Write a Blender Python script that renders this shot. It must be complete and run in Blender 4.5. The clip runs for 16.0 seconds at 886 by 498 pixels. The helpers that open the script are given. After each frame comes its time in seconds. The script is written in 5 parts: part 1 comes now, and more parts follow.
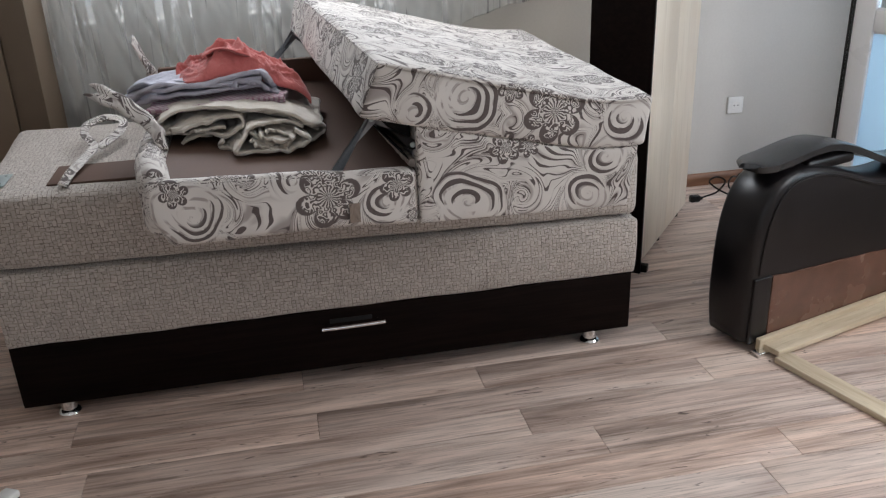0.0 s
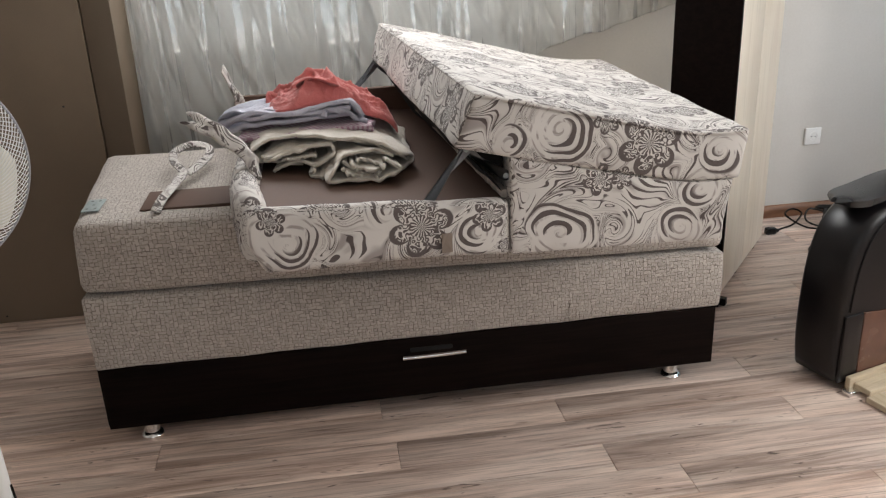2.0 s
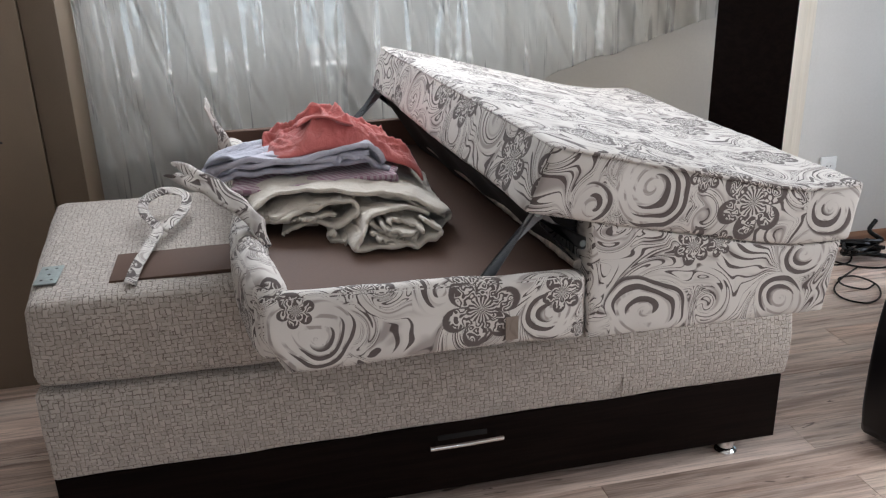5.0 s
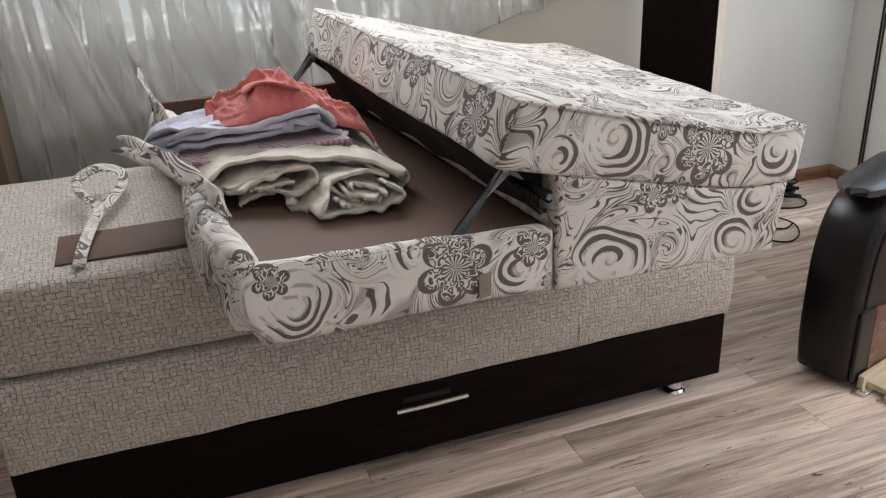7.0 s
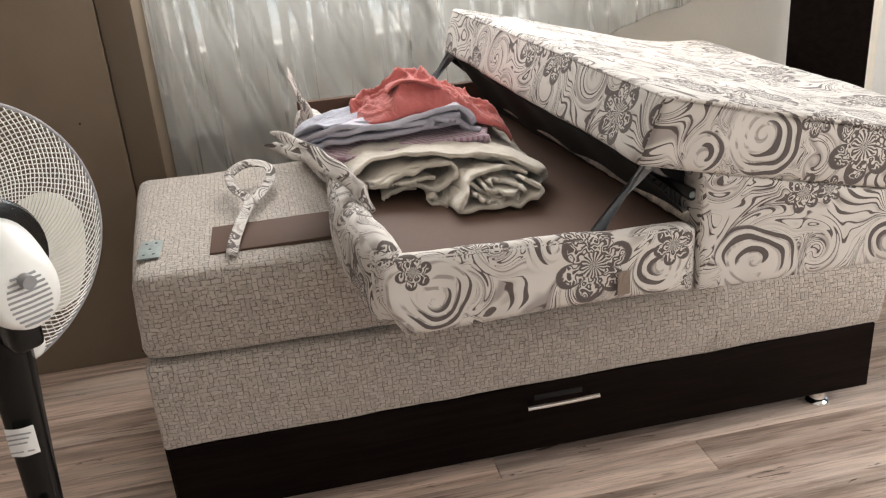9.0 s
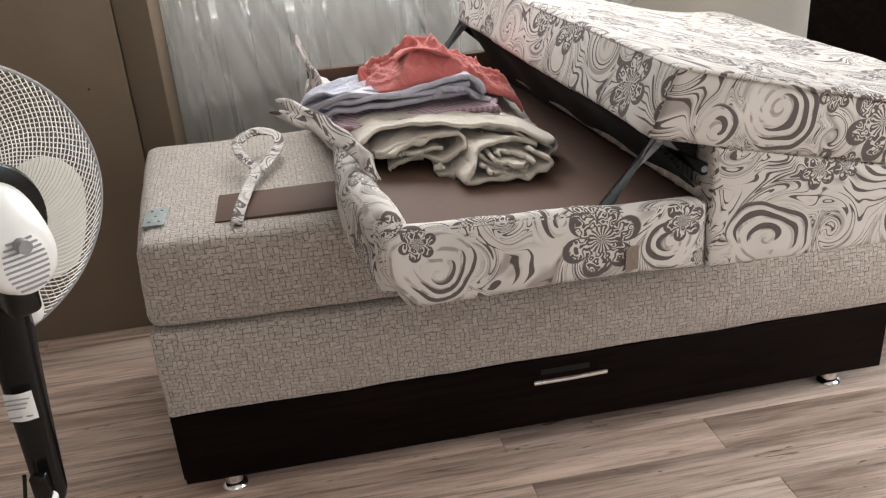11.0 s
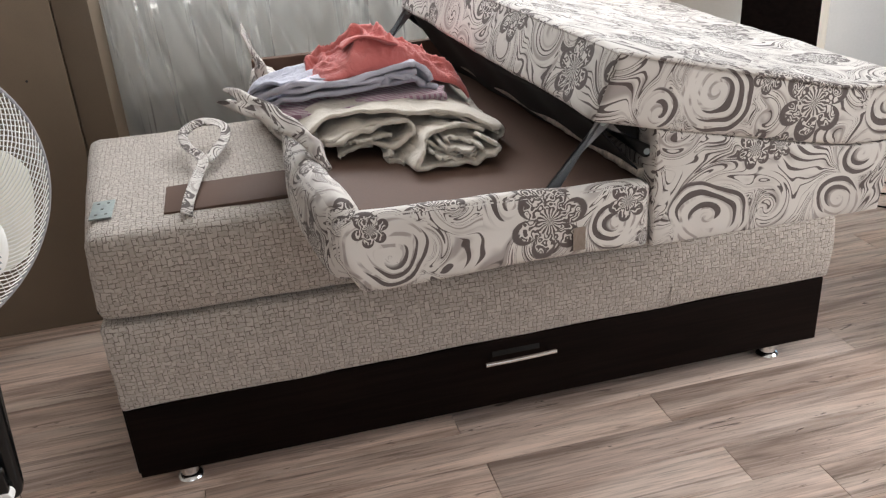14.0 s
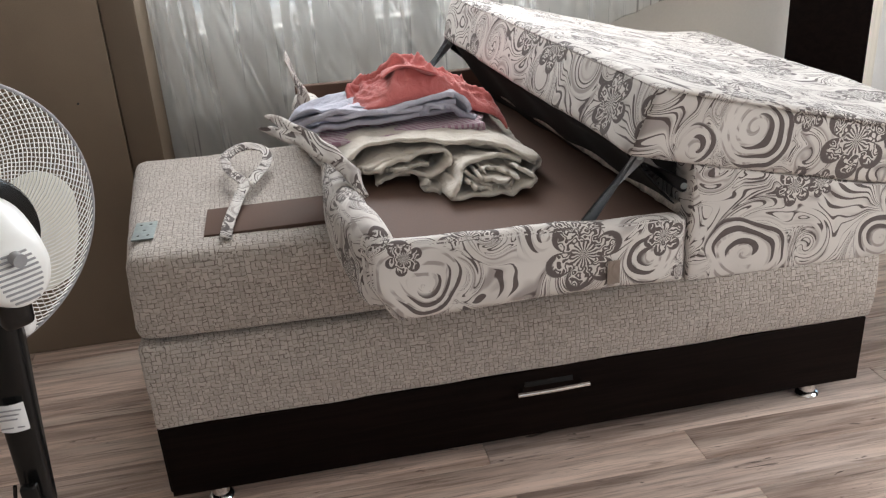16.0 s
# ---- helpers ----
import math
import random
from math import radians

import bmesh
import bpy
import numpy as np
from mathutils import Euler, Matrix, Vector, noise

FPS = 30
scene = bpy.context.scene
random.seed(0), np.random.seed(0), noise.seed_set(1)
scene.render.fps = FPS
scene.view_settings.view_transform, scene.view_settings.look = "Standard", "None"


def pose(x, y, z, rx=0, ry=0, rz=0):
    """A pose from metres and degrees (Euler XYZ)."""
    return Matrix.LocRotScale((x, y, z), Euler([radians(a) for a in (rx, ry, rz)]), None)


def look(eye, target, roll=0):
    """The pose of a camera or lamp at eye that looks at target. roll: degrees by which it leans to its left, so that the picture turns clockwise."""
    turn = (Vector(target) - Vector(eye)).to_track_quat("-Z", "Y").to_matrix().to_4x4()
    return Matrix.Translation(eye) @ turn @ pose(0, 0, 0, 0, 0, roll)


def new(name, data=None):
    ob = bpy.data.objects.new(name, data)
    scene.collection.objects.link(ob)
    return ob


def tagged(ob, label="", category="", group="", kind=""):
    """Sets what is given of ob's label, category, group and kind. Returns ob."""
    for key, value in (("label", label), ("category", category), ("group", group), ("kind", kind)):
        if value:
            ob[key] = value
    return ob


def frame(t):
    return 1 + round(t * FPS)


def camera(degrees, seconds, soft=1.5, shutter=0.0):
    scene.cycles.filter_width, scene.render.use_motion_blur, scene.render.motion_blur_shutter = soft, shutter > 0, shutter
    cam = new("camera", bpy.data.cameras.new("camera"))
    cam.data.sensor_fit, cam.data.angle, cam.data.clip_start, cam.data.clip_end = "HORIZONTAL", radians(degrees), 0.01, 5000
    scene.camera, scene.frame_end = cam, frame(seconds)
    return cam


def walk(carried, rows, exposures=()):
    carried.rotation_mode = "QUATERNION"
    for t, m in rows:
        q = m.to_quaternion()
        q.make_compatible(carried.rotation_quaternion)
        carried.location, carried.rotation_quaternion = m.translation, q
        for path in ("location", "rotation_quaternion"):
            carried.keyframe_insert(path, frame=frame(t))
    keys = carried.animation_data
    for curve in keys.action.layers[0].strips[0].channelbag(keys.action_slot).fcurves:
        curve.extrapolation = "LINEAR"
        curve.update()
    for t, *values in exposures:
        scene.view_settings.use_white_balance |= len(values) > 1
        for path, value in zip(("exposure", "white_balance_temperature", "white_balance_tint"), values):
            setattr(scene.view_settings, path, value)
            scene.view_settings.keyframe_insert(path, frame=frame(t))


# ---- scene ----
cam = camera(54.8, 16.0, 1.25)
PATH = [
    (0, (0.829, -2.347, 1.444), (1.177, -0.542, 0.656), -2.2),
    (0.5, (0.831, -2.348, 1.457), (1.288, -0.559, 0.688), -2.5),
    (1, (0.822, -2.345, 1.456), (1.312, -0.561, 0.697), -2.3),
    (1.5, (0.771, -2.332, 1.46), (1.136, -0.51, 0.72), -2.3),
    (2, (0.723, -2.313, 1.456), (0.971, -0.467, 0.727), -2.5),
    (2.5, (0.664, -2.312, 1.444), (0.79, -0.453, 0.716), -2.5),
    (3, (0.626, -2.293, 1.433), (0.734, -0.436, 0.699), -2.1),
    (3.5, (0.584, -2.254, 1.428), (0.697, -0.404, 0.675), -1.5),
    (4, (0.572, -2.14, 1.422), (0.693, -0.306, 0.633), -0.8),
    (4.5, (0.568, -1.948, 1.441), (0.751, -0.085, 0.737), -1.4),
    (5, (0.539, -1.834, 1.457), (0.944, -0.01, 0.742), -1.5),
    (5.2, (0.518, -1.796, 1.458), (1.023, 0.003, 0.745), -1.9),
    (7.3, (0.41, -1.793, 1.445), (1.009, -0.069, 0.626), -2.3),
    (7.5, (0.399, -1.808, 1.437), (0.93, -0.069, 0.602), -3.0),
    (8, (0.378, -1.809, 1.435), (0.758, -0.036, 0.591), -4.1),
    (8.5, (0.383, -1.804, 1.439), (0.696, -0.007, 0.619), -4.6),
    (8.7, (0.383, -1.808, 1.444), (0.713, 0.005, 0.669), -4.6),
    (10.8, (0.412, -1.778, 1.437), (0.726, 0.025, 0.63), -4.3),
    (11, (0.408, -1.789, 1.431), (0.693, 0.008, 0.6), -4.2),
    (11.5, (0.401, -1.805, 1.426), (0.665, -0.029, 0.545), -4.3),
    (12, (0.394, -1.819, 1.424), (0.656, -0.06, 0.509), -4.4),
    (12.5, (0.39, -1.836, 1.424), (0.696, -0.085, 0.507), -3.8),
    (13, (0.394, -1.838, 1.433), (0.818, -0.09, 0.558), -2.7),
    (13.5, (0.397, -1.826, 1.435), (0.835, -0.072, 0.58), -3.8),
    (14, (0.39, -1.814, 1.436), (0.795, -0.056, 0.574), -3.9),
    (14.5, (0.381, -1.807, 1.436), (0.677, -0.025, 0.579), -3.6),
    (15, (0.382, -1.808, 1.444), (0.597, -0.002, 0.613), -4.2),
    (15.5, (0.4, -1.817, 1.442), (0.661, -0.006, 0.634), -4.0),
    (16, (0.402, -1.819, 1.446), (0.725, -0.016, 0.642), -3.6),
]
TONE = [(0.0, -0.79, 5900, 10), (1.2, -0.85, 5900, 10), (2.0, -0.59, 6300, 10), (2.8, -0.32, 6450, 10), (4.0, -0.3, 6450, 10), (5.0, -0.59, 5900, 10), (5.3, -0.59, 5900, 10), (7.4, -0.51, 6300, 10), (8.2, -0.2, 6600, 10), (11.0, -0.25, 6350, 10), (11.8, -0.04, 6400, 10), (12.5, 0.08, 6350, 10), (13.2, -0.3, 6250, 10), (15.0, -0.24, 6150, 10), (16.0, -0.37, 6150, 10)]
walk(cam, [(t, look(eye, target, roll)) for t, eye, target, roll in PATH], TONE)

# ---- world and light ----
world = bpy.data.worlds.new("world")
scene.world = world
world.use_nodes = True
wt = world.node_tree
sky = wt.nodes.new("ShaderNodeTexSky")
sky.sky_type, sky.sun_disc = "NISHITA", False
sky.dust_density = 7.0
sky.sun_elevation, sky.sun_rotation = radians(69), radians(18)
wt.links.new(sky.outputs[0], wt.nodes["Background"].inputs[0])
wt.nodes["Background"].inputs[1].default_value = 0.18

sun = new("sun", bpy.data.lights.new("sun", "SUN"))
sun.data.energy, sun.data.angle, sun.data.color = 5.0, radians(0.6), (1.0, 0.95, 0.88)
sun.matrix_world = look((2.0, 4.6, 9.0), (1.0, 1.5, 0.6))


def window_light(name, place, target, wide, high, watts, colour=(0.9, 0.95, 1.0)):
    """Daylight standing in a window's opening; the front one is added fill."""
    lamp = new(name, bpy.data.lights.new(name, "AREA"))
    lamp.data.shape, lamp.data.size, lamp.data.size_y = "RECTANGLE", wide, high
    lamp.data.energy, lamp.data.color = watts, colour
    lamp.matrix_world = look(place, target)


BACK, RIGHT, LEFT, FRONT, TOP = 1.40, 3.60, -2.30, -3.60, 2.60
window_light("window_daylight", (1.0, BACK + 0.10, 1.95), (1.0, 0, 0.9), 1.85, 0.75, 84, (1.0, 0.98, 0.95))
window_light("balcony_daylight", (RIGHT + 0.10, 0.55, 1.2), (1.5, 0.2, 0.6), 0.7, 2.0, 27, (0.94, 0.97, 1.0))
window_light("east_window_daylight", (RIGHT + 0.10, -1.35, 1.55), (1.2, -0.9, 0.0), 1.7, 1.4, 86, (1.0, 0.96, 0.91))
# unseen fill lamp behind the camera, added to brighten the front faces
window_light("front_fill", (0.6, FRONT - 0.05, 1.6), (0.6, 0, 0.9), 2.0, 1.4, 12, (1.0, 0.94, 0.86))


# ---- materials ----
def val(nt, sock, v):
    if hasattr(v, "links"):
        nt.links.new(v, sock)
    else:
        sock.default_value = v


def calc(nt, op, a, b=0.0, c=0.0):
    n = nt.nodes.new("ShaderNodeMath")
    n.operation = op
    for s, v in zip(n.inputs, (a, b, c)):
        val(nt, s, v)
    return n.outputs[0]


def step(nt, v, lo, hi):
    """0 below lo, 1 above hi, smooth between."""
    n = nt.nodes.new("ShaderNodeMapRange")
    n.interpolation_type = "SMOOTHSTEP"
    for i, x in ((0, v), (1, lo), (2, hi)):
        val(nt, n.inputs[i], x)
    return n.outputs[0]


def mix(nt, f, a, b, how="MIX"):
    n = nt.nodes.new("ShaderNodeMix")
    n.data_type, n.blend_type = "RGBA", how
    for i, x in ((0, f), (6, a), (7, b)):
        if isinstance(x, tuple) and len(x) == 3:
            x = (*x, 1.0)
        val(nt, n.inputs[i], x)
    return n.outputs[2]


def noise_tex(nt, vec, scale, detail=3.0, rough=0.55, twist=0.0):
    n = nt.nodes.new("ShaderNodeTexNoise")
    if vec is not None:
        nt.links.new(vec, n.inputs["Vector"])
    n.inputs["Scale"].default_value, n.inputs["Detail"].default_value = scale, detail
    n.inputs["Roughness"].default_value, n.inputs["Distortion"].default_value = rough, twist
    return n


def scaled(nt, vec, sx, sy, sz):
    n = nt.nodes.new("ShaderNodeMapping")
    nt.links.new(vec, n.inputs[0])
    n.inputs["Scale"].default_value = (sx, sy, sz)
    return n.outputs[0]


def coords(nt, which):
    return nt.nodes.new("ShaderNodeTexCoord").outputs[which]


def material(name, rough=0.6, metal=0.0, spec=0.5):
    m = bpy.data.materials.new(name)
    m.use_nodes = True
    nt = m.node_tree
    b = nt.nodes["Principled BSDF"]
    b.inputs["Roughness"].default_value, b.inputs["Metallic"].default_value = rough, metal
    b.inputs["Specular IOR Level"].default_value = spec
    return m, nt, b


def bump(nt, b, height, strength=0.3, far=0.01):
    n = nt.nodes.new("ShaderNodeBump")
    n.inputs["Strength"].default_value, n.inputs["Distance"].default_value = strength, far
    nt.links.new(height, n.inputs["Height"])
    nt.links.new(n.outputs[0], b.inputs["Normal"])


def worn(name, colour, rough=0.5, metal=0.0, amount=0.15, scale=6.0, grain=120.0, relief=0.05, spec=0.5):
    """Paint, plastic or metal with blotches at two scales, fine relief and uneven gloss."""
    m, nt, b = material(name, rough, metal, spec)
    v = coords(nt, "Object")
    big, small = noise_tex(nt, v, scale, 4), noise_tex(nt, v, grain, 2)
    f = calc(nt, "ADD", calc(nt, "MULTIPLY", big.outputs[0], 0.7), calc(nt, "MULTIPLY", small.outputs[0], 0.3))
    dark = tuple(c * (1 - amount) for c in colour)
    light = tuple(min(1, c * (1 + amount)) for c in colour)
    nt.links.new(mix(nt, step(nt, f, 0.3, 0.7), dark, light), b.inputs["Base Color"])
    nt.links.new(calc(nt, "ADD", calc(nt, "MULTIPLY", big.outputs[0], 0.2), rough - 0.1), b.inputs["Roughness"])
    if relief:
        bump(nt, b, f, relief, 0.004)
    return m


def upholstery():
    """Beige-grey chenille: a close net of small uneven rectangles, outlined in brown."""
    m, nt, b = material("woven_chenille", 0.9, spec=0.2)
    uv = coords(nt, "UV")
    wob = noise_tex(nt, uv, 45, 2)
    add = nt.nodes.new("ShaderNodeVectorMath")
    add.operation = "MULTIPLY_ADD"
    nt.links.new(wob.outputs["Color"], add.inputs[0])
    add.inputs[1].default_value = (0.010, 0.010, 0)
    nt.links.new(uv, add.inputs[2])
    fine = noise_tex(nt, uv, 600, 2)
    patch = noise_tex(nt, uv, 70, 2)

    def blocks(long, high, turned_by):
        """Rows of small outlined oblongs, lying or upright."""
        place = nt.nodes.new("ShaderNodeMapping")
        nt.links.new(add.outputs[0], place.inputs[0])
        place.inputs["Rotation"].default_value = (0, 0, radians(turned_by))
        n = nt.nodes.new("ShaderNodeTexBrick")
        n.offset, n.squash, n.squash_frequency = 0.42, 0.62, 3
        nt.links.new(place.outputs[0], n.inputs["Vector"])
        for key, value in (("Scale", 1.0), ("Mortar Size", 0.0017), ("Mortar Smooth", 0.7), ("Brick Width", long), ("Row Height", high)):
            n.inputs[key].default_value = value
        n.inputs["Color1"].default_value, n.inputs["Color2"].default_value = (0, 0, 0, 1), (1, 1, 1, 1)
        return n

    lying, upright = blocks(0.0225, 0.0110, 1.5), blocks(0.0205, 0.0120, 88.0)
    pick = step(nt, noise_tex(nt, uv, 42, 1.0).outputs[0], 0.47, 0.53)
    line = mix(nt, pick, lying.outputs["Fac"], upright.outputs["Fac"])
    cell = mix(nt, pick, lying.outputs["Color"], upright.outputs["Color"])
    sep = nt.nodes.new("ShaderNodeSeparateXYZ")
    nt.links.new(cell, sep.inputs[0])
    line = calc(nt, "MULTIPLY", line, calc(nt, "ADD", 0.30, calc(nt, "MULTIPLY", step(nt, patch.outputs[0], 0.36, 0.60), 0.70)))
    base = mix(nt, sep.outputs[0], (0.46, 0.415, 0.372), (0.63, 0.578, 0.526))
    base = mix(nt, calc(nt, "MULTIPLY", fine.outputs[0], 0.50), base, (0.33, 0.285, 0.25))
    base = mix(nt, calc(nt, "MULTIPLY", line, 0.76), base, (0.120, 0.092, 0.074))
    base = mix(nt, calc(nt, "MULTIPLY", step(nt, noise_tex(nt, uv, 2.3, 4).outputs[0], 0.45, 0.75), 0.20), base, (0.35, 0.30, 0.255))
    nt.links.new(base, b.inputs["Base Color"])
    b.inputs["Sheen Weight"].default_value = 0.25
    bump(nt, b, calc(nt, "SUBTRACT", calc(nt, "MULTIPLY", fine.outputs[0], 0.5), line), 0.6, 0.004)
    return m


# motifs of the printed cover: centre along the front, height, radius
FLOWERS = ((0.930, 0.762, 0.080), (0.580, 0.812, 0.035), (1.098, 0.774, 0.043), (1.375, 0.838, 0.042), (1.435, 0.836, 0.030), (1.500, 0.918, 0.082),
           (1.390, 0.985, 0.036), (1.135, 0.690, 0.018))
SPIRALS = ((0.612, 0.748, 0.092), (1.075, 0.728, 0.060), (1.275, 0.708, 0.092), (1.275, 0.972, 0.090), (1.645, 0.785, 0.060), (1.600, 0.690, 0.060),
           (1.150, 0.945, 0.050), (1.690, 0.885, 0.060), (0.850, 0.812, 0.050))


def printed_cover():
    """Off-white cover printed with brown swirls and filigree flowers."""
    m, nt, b = material("printed_swirl_fabric", 0.85, spec=0.25)
    uv = coords(nt, "UV")
    sep = nt.nodes.new("ShaderNodeSeparateXYZ")
    nt.links.new(uv, sep.inputs[0])
    u, v = sep.outputs[0], sep.outputs[1]
    fine = noise_tex(nt, uv, 120, 3).outputs[0]

    def polar(cx, cy):
        du, dv = calc(nt, "SUBTRACT", u, cx), calc(nt, "SUBTRACT", v, cy)
        r = calc(nt, "SQRT", calc(nt, "ADD", calc(nt, "MULTIPLY", du, du), calc(nt, "MULTIPLY", dv, dv)))
        return r, calc(nt, "ARCTAN2", dv, du)

    def curl(vec, centre, angle):
        """Turns the print round a centre, so that its lines wind into a curl."""
        n = nt.nodes.new("ShaderNodeVectorRotate")
        n.rotation_type = "Z_AXIS"
        for i, x in ((0, vec), (1, centre), (3, angle)):
            val(nt, n.inputs[i], x)
        return n.outputs[0]

    vor = nt.nodes.new("ShaderNodeTexVoronoi")
    vor.voronoi_dimensions = "2D"
    vor.inputs["Scale"].default_value, vor.inputs["Randomness"].default_value = 6.0, 0.75
    nt.links.new(uv, vor.inputs["Vector"])
    near = calc(nt, "MAXIMUM", calc(nt, "SUBTRACT", 1.0, calc(nt, "DIVIDE", vor.outputs["Distance"], 0.55)), 0.0)
    flow = curl(uv, vor.outputs["Position"], calc(nt, "MULTIPLY", calc(nt, "MULTIPLY", near, near), 9.0))
    for k, (cx, cy, size) in enumerate(SPIRALS):
        r, a = polar(cx, cy)
        t = calc(nt, "MAXIMUM", calc(nt, "SUBTRACT", 1.0, calc(nt, "DIVIDE", r, size * 1.6)), 0.0)
        flow = curl(flow, (cx, cy, 0.0), calc(nt, "MULTIPLY", calc(nt, "MULTIPLY", t, t), 7.0 if k % 2 else -7.0))
    flow = scaled(nt, flow, 1.0, 1.5, 1.0)
    soft = noise_tex(nt, flow, 6.0, 1.0, 0.4, 0.5).outputs[0]
    phase = calc(nt, "MULTIPLY", soft, 104.0)
    wave = calc(nt, "SINE", phase)
    broad = noise_tex(nt, flow, 8.0, 1.0).outputs[0]
    thick = calc(nt, "ADD", -0.80, calc(nt, "MULTIPLY", broad, 3.0))
    dark = step(nt, calc(nt, "SUBTRACT", wave, thick), -0.02, 0.16)
    tone = step(nt, noise_tex(nt, flow, 11.0, 1.5).outputs[0], 0.44, 0.62)
    pale = calc(nt, "MULTIPLY", tone, step(nt, calc(nt, "SINE", calc(nt, "MULTIPLY_ADD", phase, 0.5, 1.2)), -0.6, 0.8))

    coarse = noise_tex(nt, uv, 46, 1.0).outputs[0]
    swell = noise_tex(nt, uv, 8, 1.0).outputs[0]

    def blend_in(inside, a, b):
        sm = nt.nodes.new("ShaderNodeMix")
        for i, x in ((0, inside), (2, a), (3, b)):
            val(nt, sm.inputs[i], x)
        return sm.outputs[0]

    # drawn curls: bowed strokes round each centre, thick on one side and thin on the other
    for k, (cx, cy, size) in enumerate(SPIRALS):
        r, a = polar(cx, cy)
        q = calc(nt, "ADD", calc(nt, "DIVIDE", r, size), calc(nt, "MULTIPLY", calc(nt, "SUBTRACT", swell, 0.5), 1.1))
        turn = calc(nt, "MULTIPLY_ADD", q, 25.0 if size > 0.07 else 17.0, calc(nt, "MULTIPLY", a, 1.0 if k % 2 else -1.0))
        heavy = calc(nt, "MULTIPLY_ADD", calc(nt, "COSINE", calc(nt, "ADD", a, 1.1 + 1.9 * k)), -0.95, 0.50)
        stroke = step(nt, calc(nt, "SUBTRACT", calc(nt, "SINE", turn), calc(nt, "MULTIPLY_ADD", swell, 0.5, heavy)), -0.05, 0.14)
        stroke = calc(nt, "MULTIPLY", stroke, step(nt, q, 0.16, 0.30))
        inside = step(nt, q, 1.02, 0.90)
        dark = blend_in(inside, dark, stroke)
        pale = blend_in(inside, pale, calc(nt, "MULTIPLY", step(nt, calc(nt, "SINE", calc(nt, "ADD", turn, 1.5)), 0.3, 0.8), tone))

    def bloom(mask_in, r, a, size, petals):
        lobe = calc(nt, "POWER", calc(nt, "ABSOLUTE", calc(nt, "SINE", calc(nt, "MULTIPLY", calc(nt, "ADD", a, 0.25), petals / 2))), 0.45)
        edge = calc(nt, "MULTIPLY_ADD", lobe, 0.60, 0.42)
        q = calc(nt, "DIVIDE", calc(nt, "DIVIDE", r, size), edge)
        vein = calc(nt, "SINE", calc(nt, "ADD", calc(nt, "MULTIPLY", a, 18), calc(nt, "MULTIPLY", coarse, 8)))
        squiggle = calc(nt, "SINE", calc(nt, "MULTIPLY_ADD", coarse, 42, calc(nt, "MULTIPLY", q, 7)))
        core = step(nt, calc(nt, "DIVIDE", r, size), 0.46, 0.22)
        ink = step(nt, blend_in(core, squiggle, vein), -0.30, 0.0)
        rim = step(nt, calc(nt, "ABSOLUTE", calc(nt, "SUBTRACT", q, 0.91)), 0.13, 0.06)
        inside = step(nt, q, 1.02, 0.98)
        return blend_in(inside, mask_in, calc(nt, "MAXIMUM", ink, rim)), inside

    for cx, cy, size in FLOWERS:
        r, a = polar(cx, cy)
        dark, inside = bloom(dark, r, a, size, 6)
        pale = calc(nt, "MULTIPLY", pale, calc(nt, "SUBTRACT", 1.0, inside))
    # scattered flowers on the other sides of the cover, kept off the front
    fv = nt.nodes.new("ShaderNodeTexVoronoi")
    fv.voronoi_dimensions = "2D"
    fv.inputs["Scale"].default_value, fv.inputs["Randomness"].default_value = 4.2, 0.6
    nt.links.new(uv, fv.inputs["Vector"])
    rl = nt.nodes.new("ShaderNodeVectorMath")
    rl.operation = "SUBTRACT"
    nt.links.new(uv, rl.inputs[0])
    nt.links.new(fv.outputs["Position"], rl.inputs[1])
    s2 = nt.nodes.new("ShaderNodeSeparateXYZ")
    nt.links.new(rl.outputs[0], s2.inputs[0])
    other = step(nt, u, 3.0, 3.1)
    r = calc(nt, "ADD", calc(nt, "DIVIDE", fv.outputs["Distance"], 4.2), calc(nt, "MULTIPLY", calc(nt, "SUBTRACT", 1.0, other), 9.0))
    dark, inside = bloom(dark, r, calc(nt, "ARCTAN2", s2.outputs[1], s2.outputs[0]), 0.062, 6)
    pale = calc(nt, "MULTIPLY", pale, calc(nt, "SUBTRACT", 1.0, inside))

    weave = noise_tex(nt, uv, 900, 1).outputs[0]
    base = mix(nt, step(nt, noise_tex(nt, uv, 5, 3).outputs[0], 0.35, 0.7), (0.67, 0.637, 0.600), (0.57, 0.537, 0.502))
    base = mix(nt, calc(nt, "MULTIPLY", pale, 0.85), base, (0.29, 0.250, 0.235))
    base = mix(nt, calc(nt, "MULTIPLY", dark, 0.93), base, mix(nt, fine, (0.022, 0.013, 0.013), (0.075, 0.050, 0.047)))
    base = mix(nt, calc(nt, "MULTIPLY", weave, 0.16), base, (0.30, 0.27, 0.25))
    nt.links.new(base, b.inputs["Base Color"])
    b.inputs["Sheen Weight"].default_value = 0.15
    bump(nt, b, weave, 0.25, 0.002)
    return m


